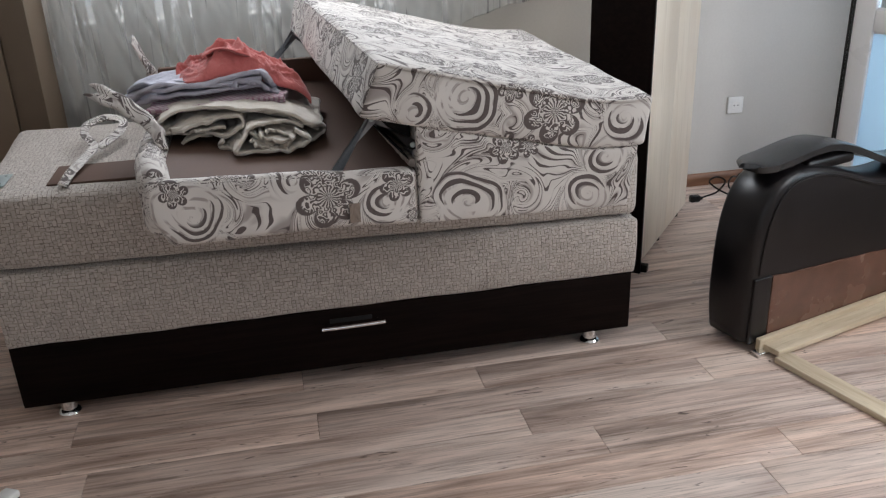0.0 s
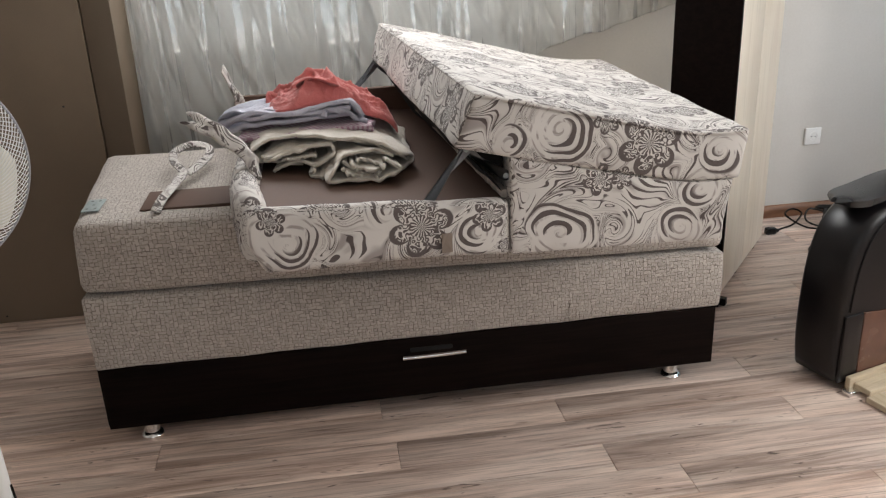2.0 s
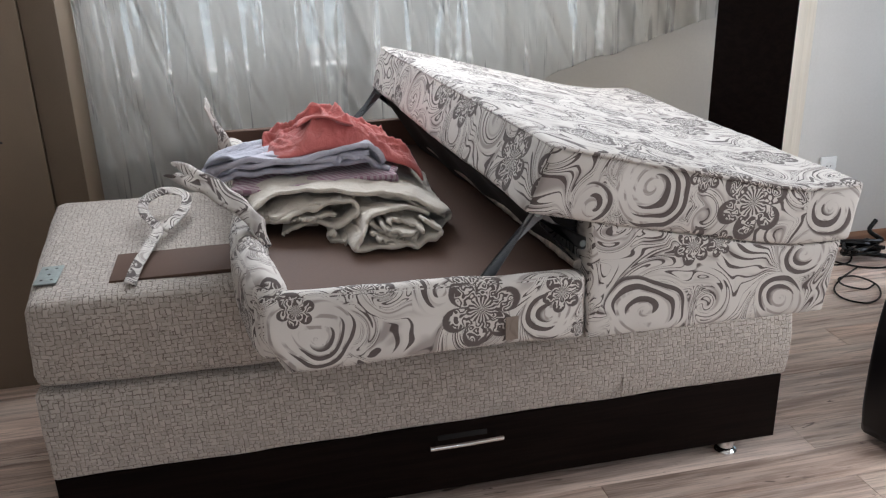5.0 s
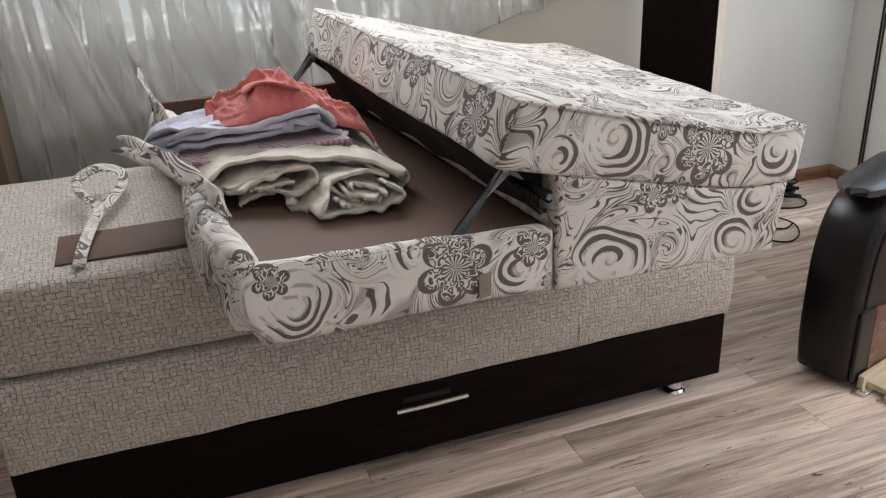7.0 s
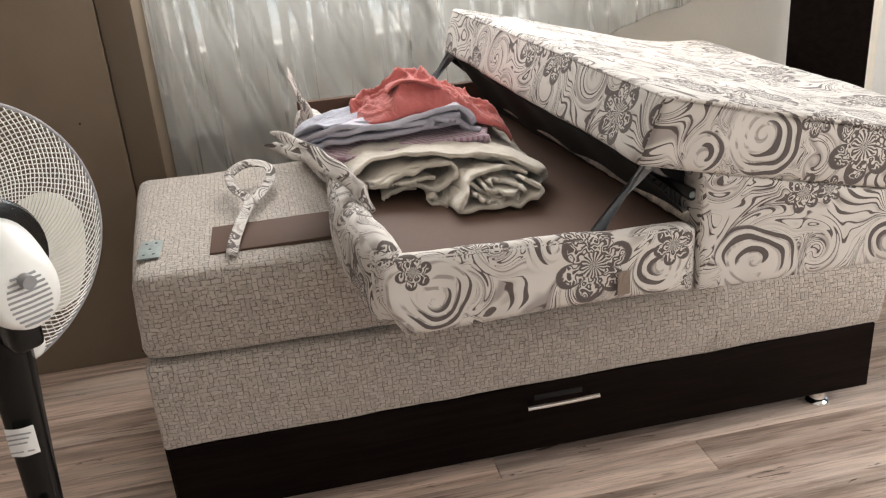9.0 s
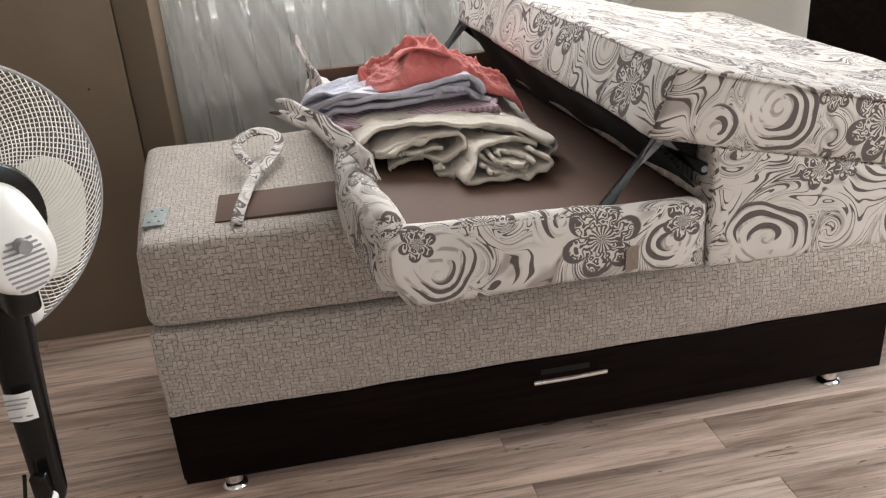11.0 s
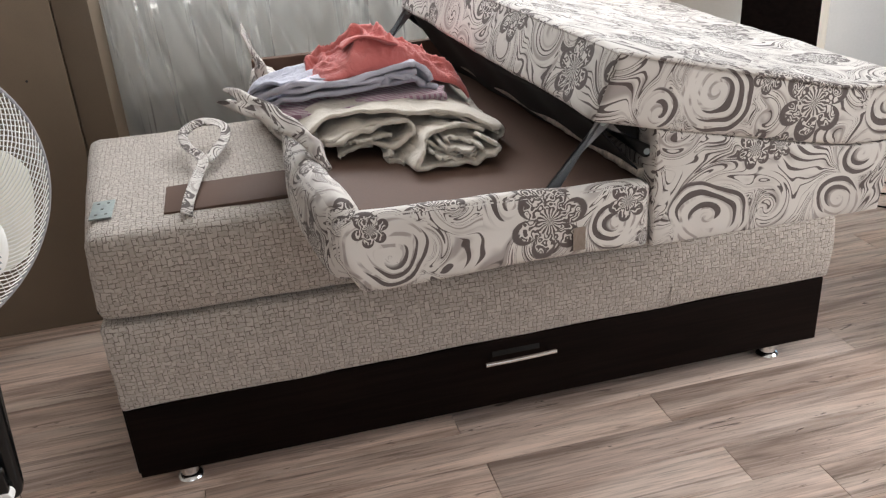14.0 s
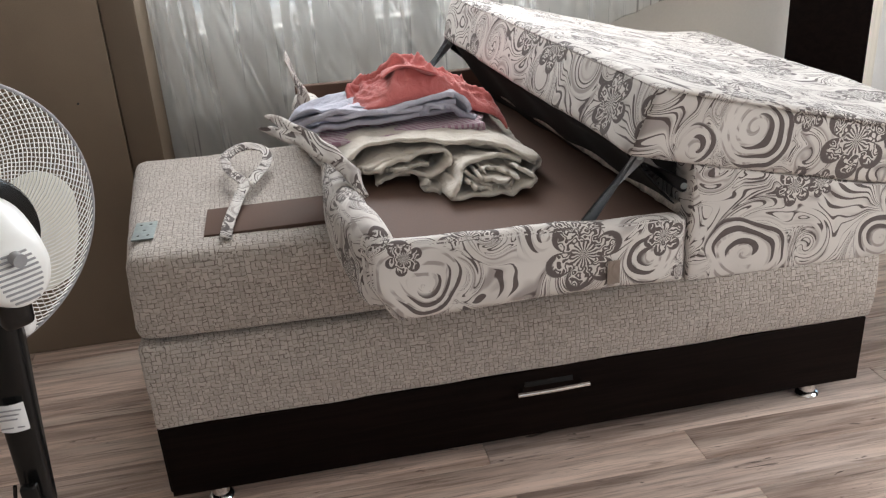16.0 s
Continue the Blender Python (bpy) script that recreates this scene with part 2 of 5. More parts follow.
def laminate():
    """Grey-brown oak laminate: long grain, knots, tone that changes from plank to plank."""
    m, nt, b = material("oak_laminate", 0.42, spec=0.45)
    rnd = nt.nodes.new("ShaderNodeObjectInfo").outputs["Random"]
    off = nt.nodes.new("ShaderNodeVectorMath")
    off.operation = "MULTIPLY_ADD"
    comb = nt.nodes.new("ShaderNodeCombineXYZ")
    for i in range(3):
        nt.links.new(rnd, comb.inputs[i])
    nt.links.new(comb.outputs[0], off.inputs[0])
    off.inputs[1].default_value = (37, 53, 11)
    nt.links.new(coords(nt, "Object"), off.inputs[2])
    p = off.outputs[0]
    long = noise_tex(nt, scaled(nt, p, 1.6, 26, 1), 1.0, 5, 0.65, 0.7).outputs[0]
    grain = noise_tex(nt, scaled(nt, p, 6, 190, 1), 1.0, 4, 0.65, 0.3).outputs[0]
    broad = noise_tex(nt, scaled(nt, p, 0.9, 7, 1), 1.0, 3, 0.5, 1.0).outputs[0]
    streak = noise_tex(nt, scaled(nt, p, 2.8, 52, 1), 1.0, 4, 0.65, 0.6).outputs[0]
    knots = noise_tex(nt, scaled(nt, p, 9, 40, 1), 1.0, 2, 0.5, 1.6).outputs[0]
    c = mix(nt, step(nt, long, 0.30, 0.68), (0.262, 0.180, 0.140), (0.63, 0.482, 0.398))
    c = mix(nt, calc(nt, "MULTIPLY", step(nt, broad, 0.42, 0.68), 0.6), c, (0.68, 0.570, 0.490))
    c = mix(nt, calc(nt, "MULTIPLY", step(nt, grain, 0.46, 0.70), 0.48), c, (0.17, 0.118, 0.092))
    c = mix(nt, calc(nt, "MULTIPLY", step(nt, streak, 0.55, 0.70), 0.70), c, (0.135, 0.090, 0.068))
    c = mix(nt, calc(nt, "MULTIPLY", step(nt, knots, 0.66, 0.76), 0.85), c, (0.060, 0.038, 0.029))
    tone = nt.nodes.new("ShaderNodeHueSaturation")
    nt.links.new(calc(nt, "MULTIPLY_ADD", rnd, 0.14, 1.16), tone.inputs["Value"])
    nt.links.new(calc(nt, "MULTIPLY_ADD", rnd, 0.22, 0.82), tone.inputs["Saturation"])
    nt.links.new(c, tone.inputs["Color"])
    nt.links.new(tone.outputs[0], b.inputs["Base Color"])
    nt.links.new(calc(nt, "MULTIPLY_ADD", grain, 0.2, 0.30), b.inputs["Roughness"])
    bump(nt, b, grain, 0.12, 0.002)
    return m


def timber(name, lo, hi, sx, sy, sz, rough=0.6, spec=0.4):
    m, nt, b = material(name, rough, spec=spec)
    p = coords(nt, "Object")
    g = noise_tex(nt, scaled(nt, p, sx, sy, sz), 1.0, 4, 0.6, 0.8).outputs[0]
    f = noise_tex(nt, scaled(nt, p, sx * 4, sy * 5, sz * 4), 1.0, 2).outputs[0]
    c = mix(nt, step(nt, g, 0.3, 0.7), lo, hi)
    c = mix(nt, calc(nt, "MULTIPLY", step(nt, f, 0.5, 0.8), 0.3), c, tuple(x * 0.6 for x in lo))
    nt.links.new(c, b.inputs["Base Color"])
    bump(nt, b, f, 0.1, 0.003)
    return m


def cloth(name, colour, second=None, stripes=0.0, rough=0.9):
    m, nt, b = material(name, rough, spec=0.15)
    p = coords(nt, "Object")
    n1, n2 = noise_tex(nt, p, 9, 3).outputs[0], noise_tex(nt, p, 420, 2).outputs[0]
    c = mix(nt, step(nt, n1, 0.3, 0.7), tuple(x * 0.86 for x in colour), colour)
    if second:
        s = nt.nodes.new("ShaderNodeSeparateXYZ")
        nt.links.new(p, s.inputs[0])
        k = calc(nt, "SINE", calc(nt, "MULTIPLY", calc(nt, "ADD", s.outputs[0], calc(nt, "MULTIPLY", s.outputs[1], 0.6)), stripes))
        c = mix(nt, step(nt, k, 0.0, 0.3), c, second)
    c = mix(nt, calc(nt, "MULTIPLY", n2, 0.3), c, tuple(x * 0.6 for x in colour))
    nt.links.new(c, b.inputs["Base Color"])
    b.inputs["Sheen Weight"].default_value = 0.3
    wrinkle = noise_tex(nt, p, 26, 4, 0.6, 1.2).outputs[0]
    bump(nt, b, calc(nt, "MULTIPLY_ADD", n2, 0.12, wrinkle), 0.6, 0.012)
    return m


def film_plastic():
    """Thin milky plastic sheet, crumpled, that scatters the window's light."""
    m = bpy.data.materials.new("milky_plastic_film")
    m.use_nodes = True
    nt = m.node_tree
    nt.nodes.remove(nt.nodes["Principled BSDF"])
    through_, dull, clear, shine = (nt.nodes.new("ShaderNodeBsdf" + k) for k in ("Translucent", "Diffuse", "Transparent", "Glossy"))
    p = coords(nt, "Object")
    n = noise_tex(nt, scaled(nt, p, 7, 3, 1.3), 1.0, 3, 0.55, 0.8).outputs[0]
    fine = noise_tex(nt, scaled(nt, p, 26, 3, 8), 1.0, 3, 0.6, 1.2).outputs[0]
    tint = mix(nt, n, (0.60, 0.60, 0.58), (0.82, 0.82, 0.80))
    for sh in (through_, dull):
        nt.links.new(tint, sh.inputs[0])
    clear.inputs[0].default_value = (0.9, 0.9, 0.9, 1)
    shine.inputs["Roughness"].default_value = 0.16
    bp = nt.nodes.new("ShaderNodeBump")
    bp.inputs["Strength"].default_value, bp.inputs["Distance"].default_value = 0.8, 0.05
    nt.links.new(calc(nt, "MULTIPLY_ADD", fine, 0.25, n), bp.inputs["Height"])
    nt.links.new(bp.outputs[0], shine.inputs["Normal"])
    fr = nt.nodes.new("ShaderNodeFresnel")
    fr.inputs[0].default_value = 1.5
    nt.links.new(bp.outputs[0], fr.inputs["Normal"])

    def blend(f, a, b):
        k = nt.nodes.new("ShaderNodeMixShader")
        val(nt, k.inputs[0], f)
        nt.links.new(a, k.inputs[1])
        nt.links.new(b, k.inputs[2])
        return k.outputs[0]

    body = blend(0.64, dull.outputs[0], through_.outputs[0])
    streak = noise_tex(nt, scaled(nt, p, 17, 3, 1.1), 1.0, 3, 0.6, 0.9).outputs[0]
    bead = noise_tex(nt, scaled(nt, p, 34, 3, 12), 1.0, 2, 0.5, 0.5).outputs[0]
    open_ = calc(nt, "MULTIPLY", step(nt, streak, 0.55, 0.63), step(nt, bead, 0.10, 0.40))
    body = blend(calc(nt, "MULTIPLY_ADD", open_, 0.55, 0.05), body, clear.outputs[0])
    body = blend(calc(nt, "MULTIPLY", fr.outputs[0], 1.0), body, shine.outputs[0])
    nt.links.new(body, nt.nodes["Material Output"].inputs[0])
    return m


def sheer(name, colour, thin=0.5):
    """Cloth that lets part of the light through."""
    m, nt, b = material(name, 0.9, spec=0.1)
    t = nt.nodes.new("ShaderNodeBsdfTranslucent")
    mixer = nt.nodes.new("ShaderNodeMixShader")
    p = coords(nt, "Object")
    c = mix(nt, noise_tex(nt, scaled(nt, p, 30, 5, 4), 1.0, 3).outputs[0], tuple(x * 0.85 for x in colour), colour)
    nt.links.new(c, b.inputs["Base Color"])
    nt.links.new(c, t.inputs[0])
    bump(nt, b, noise_tex(nt, p, 500, 1).outputs[0], 0.2, 0.002)
    mixer.inputs[0].default_value = thin
    nt.links.new(b.outputs[0], mixer.inputs[1])
    nt.links.new(t.outputs[0], mixer.inputs[2])
    nt.links.new(mixer.outputs[0], nt.nodes["Material Output"].inputs[0])
    return m


def glass(name, colour=(0.85, 0.93, 0.97), rough=0.02, frosted=0.0):
    m = bpy.data.materials.new(name)
    m.use_nodes = True
    nt = m.node_tree
    nt.nodes.remove(nt.nodes["Principled BSDF"])
    a = nt.nodes.new("ShaderNodeBsdfTranslucent" if frosted else "ShaderNodeBsdfTransparent")
    g = nt.nodes.new("ShaderNodeBsdfGlossy")
    a.inputs[0].default_value = (*colour, 1)
    g.inputs["Roughness"].default_value = rough
    mixer = nt.nodes.new("ShaderNodeMixShader")
    fr = nt.nodes.new("ShaderNodeFresnel")
    nt.links.new(fr.outputs[0], mixer.inputs[0])
    nt.links.new(a.outputs[0], mixer.inputs[1])
    nt.links.new(g.outputs[0], mixer.inputs[2])
    nt.links.new(mixer.outputs[0], nt.nodes["Material Output"].inputs[0])
    return m


WEAVE, PRINT, OAK = upholstery(), printed_cover(), laminate()
WENGE = timber("wenge_laminate", (0.0030, 0.0017, 0.0014), (0.0085, 0.0045, 0.0036), 3, 40, 60, 0.55, 0.06)
MAPLE = timber("maple_laminate", (0.74, 0.645, 0.525), (0.82, 0.735, 0.615), 9, 9, 1.2, 0.42)
PINE = timber("raw_pine", (0.50, 0.405, 0.275), (0.65, 0.555, 0.41), 3, 30, 30, 0.7)
SKIRTING = timber("brown_skirting", (0.16, 0.075, 0.04), (0.26, 0.13, 0.07), 3, 30, 30, 0.4)
HARDBOARD = worn("brown_hardboard", (0.180, 0.136, 0.094), 0.62, amount=0.10, scale=2.5, grain=300)
HARDBOARD_DARK = worn("dark_brown_hardboard", (0.125, 0.092, 0.062), 0.62, amount=0.12, scale=2.5, grain=300)
INNER = worn("dark_brown_board", (0.105, 0.064, 0.048), 0.72, amount=0.12, scale=4, grain=260, spec=0.2)
LEATHER = worn("black_leatherette", (0.006, 0.005, 0.0058), 0.32, amount=0.25, scale=5, grain=420, relief=0.2, spec=0.38)
CHOC = worn("brown_leatherette_scrap", (0.115, 0.056, 0.038), 0.26, amount=0.3, scale=7, grain=300, relief=0.2)
LACQUER = worn("black_lacquer", (0.022, 0.023, 0.025), 0.25, amount=0.15, relief=0.0)
STEEL = worn("painted_steel", (0.15, 0.153, 0.16), 0.62, 0.1, amount=0.3, scale=12)
TUBE = worn("worn_steel_tube", (0.46, 0.41, 0.36), 0.45, 0.3, amount=0.5, scale=22)
CHROME = worn("chrome", (0.80, 0.80, 0.80), 0.16, 1.0, amount=0.06, relief=0.0)
ZINC = worn("zinc_plate", (0.27, 0.31, 0.305), 0.55, 0.2, amount=0.15, scale=30)
WHITE_PLASTIC = worn("white_plastic", (0.78, 0.78, 0.76), 0.32, amount=0.03, relief=0.0)
BLACK_PLASTIC = worn("black_plastic", (0.006, 0.006, 0.006), 0.20, amount=0.2, relief=0.0, spec=0.3)
PVC = worn("white_pvc", (0.80, 0.81, 0.83), 0.3, amount=0.02, relief=0.0)
RUBBER = worn("black_rubber", (0.02, 0.02, 0.02), 0.6, amount=0.2)
PLASTER = worn("painted_plaster", (0.58, 0.560, 0.525), 0.85, amount=0.05, scale=1.6, grain=90, relief=0.12)
CEIL = worn("ceiling_paint", (0.80, 0.79, 0.77), 0.9, amount=0.03, scale=1.5, grain=90)
PAPER = worn("paper_label", (0.74, 0.74, 0.73), 0.6, amount=0.05)
INK = worn("grey_print", (0.30, 0.30, 0.31), 0.7, amount=0.1)
BLADE = sheer("cream_translucent_plastic", (0.86, 0.84, 0.76), 0.25)
# near-black: the mattress board's own colour, also painted shade in hollow and recess
VOID = worn("black_board_and_shade", (0.006, 0.005, 0.005), 0.9, amount=0.3)
CREAM = cloth("cream_fleece", (0.68, 0.620, 0.540))
LILAC = cloth("lilac_cotton", (0.60, 0.59, 0.69))
WHITISH = cloth("pale_grey_cotton", (0.53, 0.54, 0.64))
STRIPED = cloth("pink_striped_cotton", (0.62, 0.50, 0.55), (0.38, 0.20, 0.28), 420)
CORAL = cloth("coral_cotton", (0.62, 0.170, 0.155))
CHECK = cloth("beige_tan_striped_velour", (0.50, 0.43, 0.35), (0.30, 0.15, 0.07), 60)
FILM = film_plastic()
PANE, FROST = glass("window_glass"), glass("frosted_glass", (0.72, 0.86, 0.95), 0.25, 1.0)


# ---- building helpers ----
def mesh_of(name, bm, mat, smooth=40):
    me = bpy.data.meshes.new(name)
    bmesh.ops.recalc_face_normals(bm, faces=bm.faces)
    layer = bm.loops.layers.uv.verify()
    for f in bm.faces:
        n = f.normal
        k = max(range(3), key=lambda i: abs(n[i]))
        for lp in f.loops:
            c = lp.vert.co
            lp[layer].uv = (c.y + 7, c.z) if k == 0 else (c.x, c.z) if k == 1 else (c.x + 11, c.y)
        f.smooth = True
    bm.to_mesh(me)
    bm.free()
    me.materials.append(mat)
    me.set_sharp_from_angle(angle=radians(smooth))
    return me


def part(name, bm, mat, parent=None, label="", smooth=40):
    ob = new(name, mesh_of(name, bm, mat, smooth))
    if parent is not None:
        ob.parent = parent
    return tagged(ob, label)


def thing(name, label, category, place=None, group="", kind=""):
    ob = new(name)
    ob.empty_display_size = 0.1
    if place is not None:
        ob.matrix_basis = place
    return tagged(ob, label, category, group, kind)


def rounded(lo, hi, r=0.01, cuts=4, puff=0.0, rough=0.0, seed=0, warp=None, bm=None):
    """A box with rounded edges; puff bulges its faces, rough adds unevenness, warp bends it."""
    bm = bm or bmesh.new()
    lo, hi = Vector(lo), Vector(hi)
    mid, half = (lo + hi) / 2, (hi - lo) / 2
    r = min(r, min(half) * 0.98)
    lines = []
    for i in range(3):
        h, core = half[i], half[i] - r
        edge = [-h, -h + r * 0.3, -core] if r > 0 else [-h]
        n = cuts if isinstance(cuts, int) else cuts[i]
        body = [core * (2 * k / (n + 1) - 1) for k in range(1, n + 1)]
        lines.append(edge + body + [-e for e in reversed(edge)])
    grid = {}

    def vert(p):
        key = tuple(round(x, 5) for x in p)
        if key not in grid:
            p = Vector(p)
            core = Vector([max(-(half[i] - r), min(half[i] - r, p[i])) for i in range(3)])
            d = p - core
            q = core + d.normalized() * r if d.length > 1e-7 and r > 0 else p
            if puff:
                for i in range(3):
                    j, k = (i + 1) % 3, (i + 2) % 3
                    if abs(p[i]) > half[i] - 1e-5:
                        q[i] += math.copysign(puff * (1 - (p[j] / half[j]) ** 2) ** 0.6 * (1 - (p[k] / half[k]) ** 2) ** 0.6, p[i])
            q += mid
            if rough:
                q += rough * noise.noise_vector(q * 5 + Vector((seed, 0, 0))) + 0.4 * rough * noise.noise_vector(q * 17 + Vector((0, seed, 0)))
            grid[key] = bm.verts.new(warp(q) if warp else q)
        return grid[key]

    for i in range(3):
        j, k = (i + 1) % 3, (i + 2) % 3
        for side in (-1, 1):
            for a, b in zip(lines[j], lines[j][1:]):
                for c, d in zip(lines[k], lines[k][1:]):
                    quad = []
                    for x, y in ((a, c), (b, c), (b, d), (a, d)):
                        p = [0, 0, 0]
                        p[i], p[j], p[k] = side * half[i], x, y
                        quad.append(vert(p))
                    if side < 0:
                        quad.reverse()
                    if len(set(quad)) == 4:
                        bm.faces.new(quad)
    return bm


def box(lo, hi, bevel=0.002, bm=None):
    return rounded(lo, hi, bevel, 0, bm=bm)


def tube(points, r, sides=10, taper=None, bm=None, flat=1.0):
    """A round bar along points."""
    bm = bm or bmesh.new()
    pts = [Vector(p) for p in points]
    rings, up = [], None
    for i, p in enumerate(pts):
        d = (pts[min(i + 1, len(pts) - 1)] - pts[max(i - 1, 0)]).normalized()
        up = up - d * up.dot(d) if up is not None else d.orthogonal()
        up.normalize()
        side = d.cross(up)
        rr = r if taper is None else taper[i]
        rings.append([bm.verts.new(p + rr * (math.cos(a) * up + flat * math.sin(a) * side)) for a in (2 * math.pi * k / sides for k in range(sides))])
    for a, b in zip(rings, rings[1:]):
        for k in range(sides):
            bm.faces.new((a[k], a[(k + 1) % sides], b[(k + 1) % sides], b[k]))
    bm.faces.new(rings[0]), bm.faces.new(rings[-1])
    return bm


def curve_through(points, n=8):
    """Points of a smooth line through the given ones."""
    p = [Vector(q) for q in points]
    p = [2 * p[0] - p[1]] + p + [2 * p[-1] - p[-2]]
    out = []
    for a, b, c, d in zip(p, p[1:], p[2:], p[3:]):
        for i in range(n):
            t = i / n
            out.append(0.5 * (2 * b + (c - a) * t + (2 * a - 5 * b + 4 * c - d) * t * t + (3 * b - a - 3 * c + d) * t ** 3))
    return out + [p[-2]]


def turned(profile, sides=32, bm=None, axis="z"):
    """A turned body from (radius, height) pairs."""
    bm = bm or bmesh.new()
    rings = []
    for r, h in profile:
        ring = []
        for k in range(sides):
            a = 2 * math.pi * k / sides
            c, s = r * math.cos(a), r * math.sin(a)
            ring.append(bm.verts.new((c, s, h) if axis == "z" else (c, h, s)))
        rings.append(ring)
    for a, b in zip(rings, rings[1:]):
        for k in range(sides):
            bm.faces.new((a[k], a[(k + 1) % sides], b[(k + 1) % sides], b[k]))
    bm.faces.new(rings[0]), bm.faces.new(rings[-1])
    return bm


def sheet(fn, nu, nv, thick, bm=None):
    """A surface fn(u, v) with thickness."""
    bm = bm or bmesh.new()
    P = [[Vector(fn(i / nu, j / nv)) for j in range(nv + 1)] for i in range(nu + 1)]
    front, rear = [], []
    for i in range(nu + 1):
        fr, rr = [], []
        for j in range(nv + 1):
            du = P[min(i + 1, nu)][j] - P[max(i - 1, 0)][j]
            dv = P[i][min(j + 1, nv)] - P[i][max(j - 1, 0)]
            n = du.cross(dv)
            n = n.normalized() * thick / 2 if n.length > 1e-12 else Vector((0, 0, 0))
            fr.append(bm.verts.new(P[i][j] + n)), rr.append(bm.verts.new(P[i][j] - n))
        front.append(fr), rear.append(rr)
    for i in range(nu):
        for j in range(nv):
            bm.faces.new((front[i][j], front[i + 1][j], front[i + 1][j + 1], front[i][j + 1]))
            bm.faces.new((rear[i][j], rear[i][j + 1], rear[i + 1][j + 1], rear[i + 1][j]))
    for i in range(nu):
        bm.faces.new((front[i][0], rear[i][0], rear[i + 1][0], front[i + 1][0]))
        bm.faces.new((front[i][nv], front[i + 1][nv], rear[i + 1][nv], rear[i][nv]))
    for j in range(nv):
        bm.faces.new((front[0][j], front[0][j + 1], rear[0][j + 1], rear[0][j]))
        bm.faces.new((front[nu][j], rear[nu][j], rear[nu][j + 1], front[nu][j + 1]))
    return bm


def setting(name, bm, mat, label, category="structure", parent=None):
    return tagged(part(name, bm, mat, parent), label, category, "", "structure")


# ---- room ----
WALL = 0.16
W1, W2, WZ1, WZ2 = 0.05, 1.95, 0.97, 2.35          # window behind the curtain
D1, D2, DZ = 0.20, 0.92, 2.15                      # balcony doorway
E1, E2, EZ1, EZ2 = -2.25, -0.45, 0.80, 2.30         # window beside the balcony door
F1, F2, FZ1, FZ2 = -0.6, 1.8, 0.9, 2.3             # unseen window behind the camera, added for fill light


def pierced(along, a0, a1, o0, o1, z0, z1, at, out):
    """A wall with one opening, as four blocks in one mesh."""
    bm = bmesh.new()
    for u0, u1, v0, v1 in ((a0, o0, 0, TOP), (o1, a1, 0, TOP), (o0, o1, z1, TOP), (o0, o1, 0, z0)):
        if v1 - v0 > 0.01:
            lo, hi = ((u0, min(at, at + out), v0), (u1, max(at, at + out), v1)) if along == "x" else ((min(at, at + out), u0, v0), (max(at, at + out), u1, v1))
            box(lo, hi, 0, bm)
    return bm


setting("wall_north", pierced("x", LEFT - WALL, RIGHT + WALL, W1, W2, WZ1, WZ2, BACK, WALL), PLASTER, "plain off-white plastered wall behind the curtain", "wall")
bm = pierced("y", D1 - 0.3, BACK, D1, D2, 0.0, DZ, RIGHT, WALL)
for lo, hi in (((RIGHT, FRONT, 0), (RIGHT + WALL, E1, TOP)), ((RIGHT, E2, 0), (RIGHT + WALL, D1 - 0.3, TOP)), ((RIGHT, E1, 0), (RIGHT + WALL, E2, EZ1)), ((RIGHT, E1, EZ2), (RIGHT + WALL, E2, TOP))):
    box(lo, hi, 0, bm)
setting("wall_east", bm, PLASTER, "off-white plastered wall with the balcony doorway and window", "wall")
setting("wall_west", box((LEFT - WALL, FRONT, 0), (LEFT, BACK, TOP), 0), PLASTER, "plain off-white plastered wall", "wall")
setting("wall_south", pierced("x", LEFT - WALL, RIGHT + WALL, F1, F2, FZ1, FZ2, FRONT, -WALL), PLASTER, "plain off-white plastered wall with an added opening for fill light", "wall")
setting("ceiling", box((LEFT - WALL, FRONT - WALL, TOP), (RIGHT + WALL, BACK + WALL, TOP + 0.1), 0), CEIL, "flat white painted ceiling", "ceiling")
floor = setting("floor", box((LEFT, FRONT, -0.06), (RIGHT + WALL, BACK, -0.012), 0), INNER, "grey-brown oak laminate floor of long narrow planks", "floor")
setting("ground", box((-600, -600, -3.2), (600, 600, -3.0), 0), worn("grey_ground", (0.50, 0.49, 0.46), 0.9), "pale ground far below outside", "ground")


def skirting(name, a, b):
    a, b = Vector(a), Vector(b)
    d = (b - a).normalized()
    n = Vector((-d.y, d.x, 0))
    bm = bmesh.new()
    prof = ((0, 0), (0.018, 0), (0.018, 0.035), (0.012, 0.052), (0.007, 0.058), (0, 0.060))
    ends = [[bm.verts.new(p + n * o + Vector((0, 0, h))) for o, h in prof] for p in (a, b)]
    for i in range(len(prof)):
        j = (i + 1) % len(prof)
        bm.faces.new((ends[0][i], ends[0][j], ends[1][j], ends[1][i]))
    bm.faces.new(ends[0]), bm.faces.new(ends[1])
    setting(name, bm, SKIRTING, "brown wood-look skirting board along the wall", "baseboard")


skirting("baseboard", (RIGHT, BACK, 0), (LEFT, BACK, 0))
skirting("baseboard", (RIGHT, D2, 0), (RIGHT, BACK, 0))
skirting("baseboard", (LEFT, BACK, 0), (LEFT, FRONT, 0))


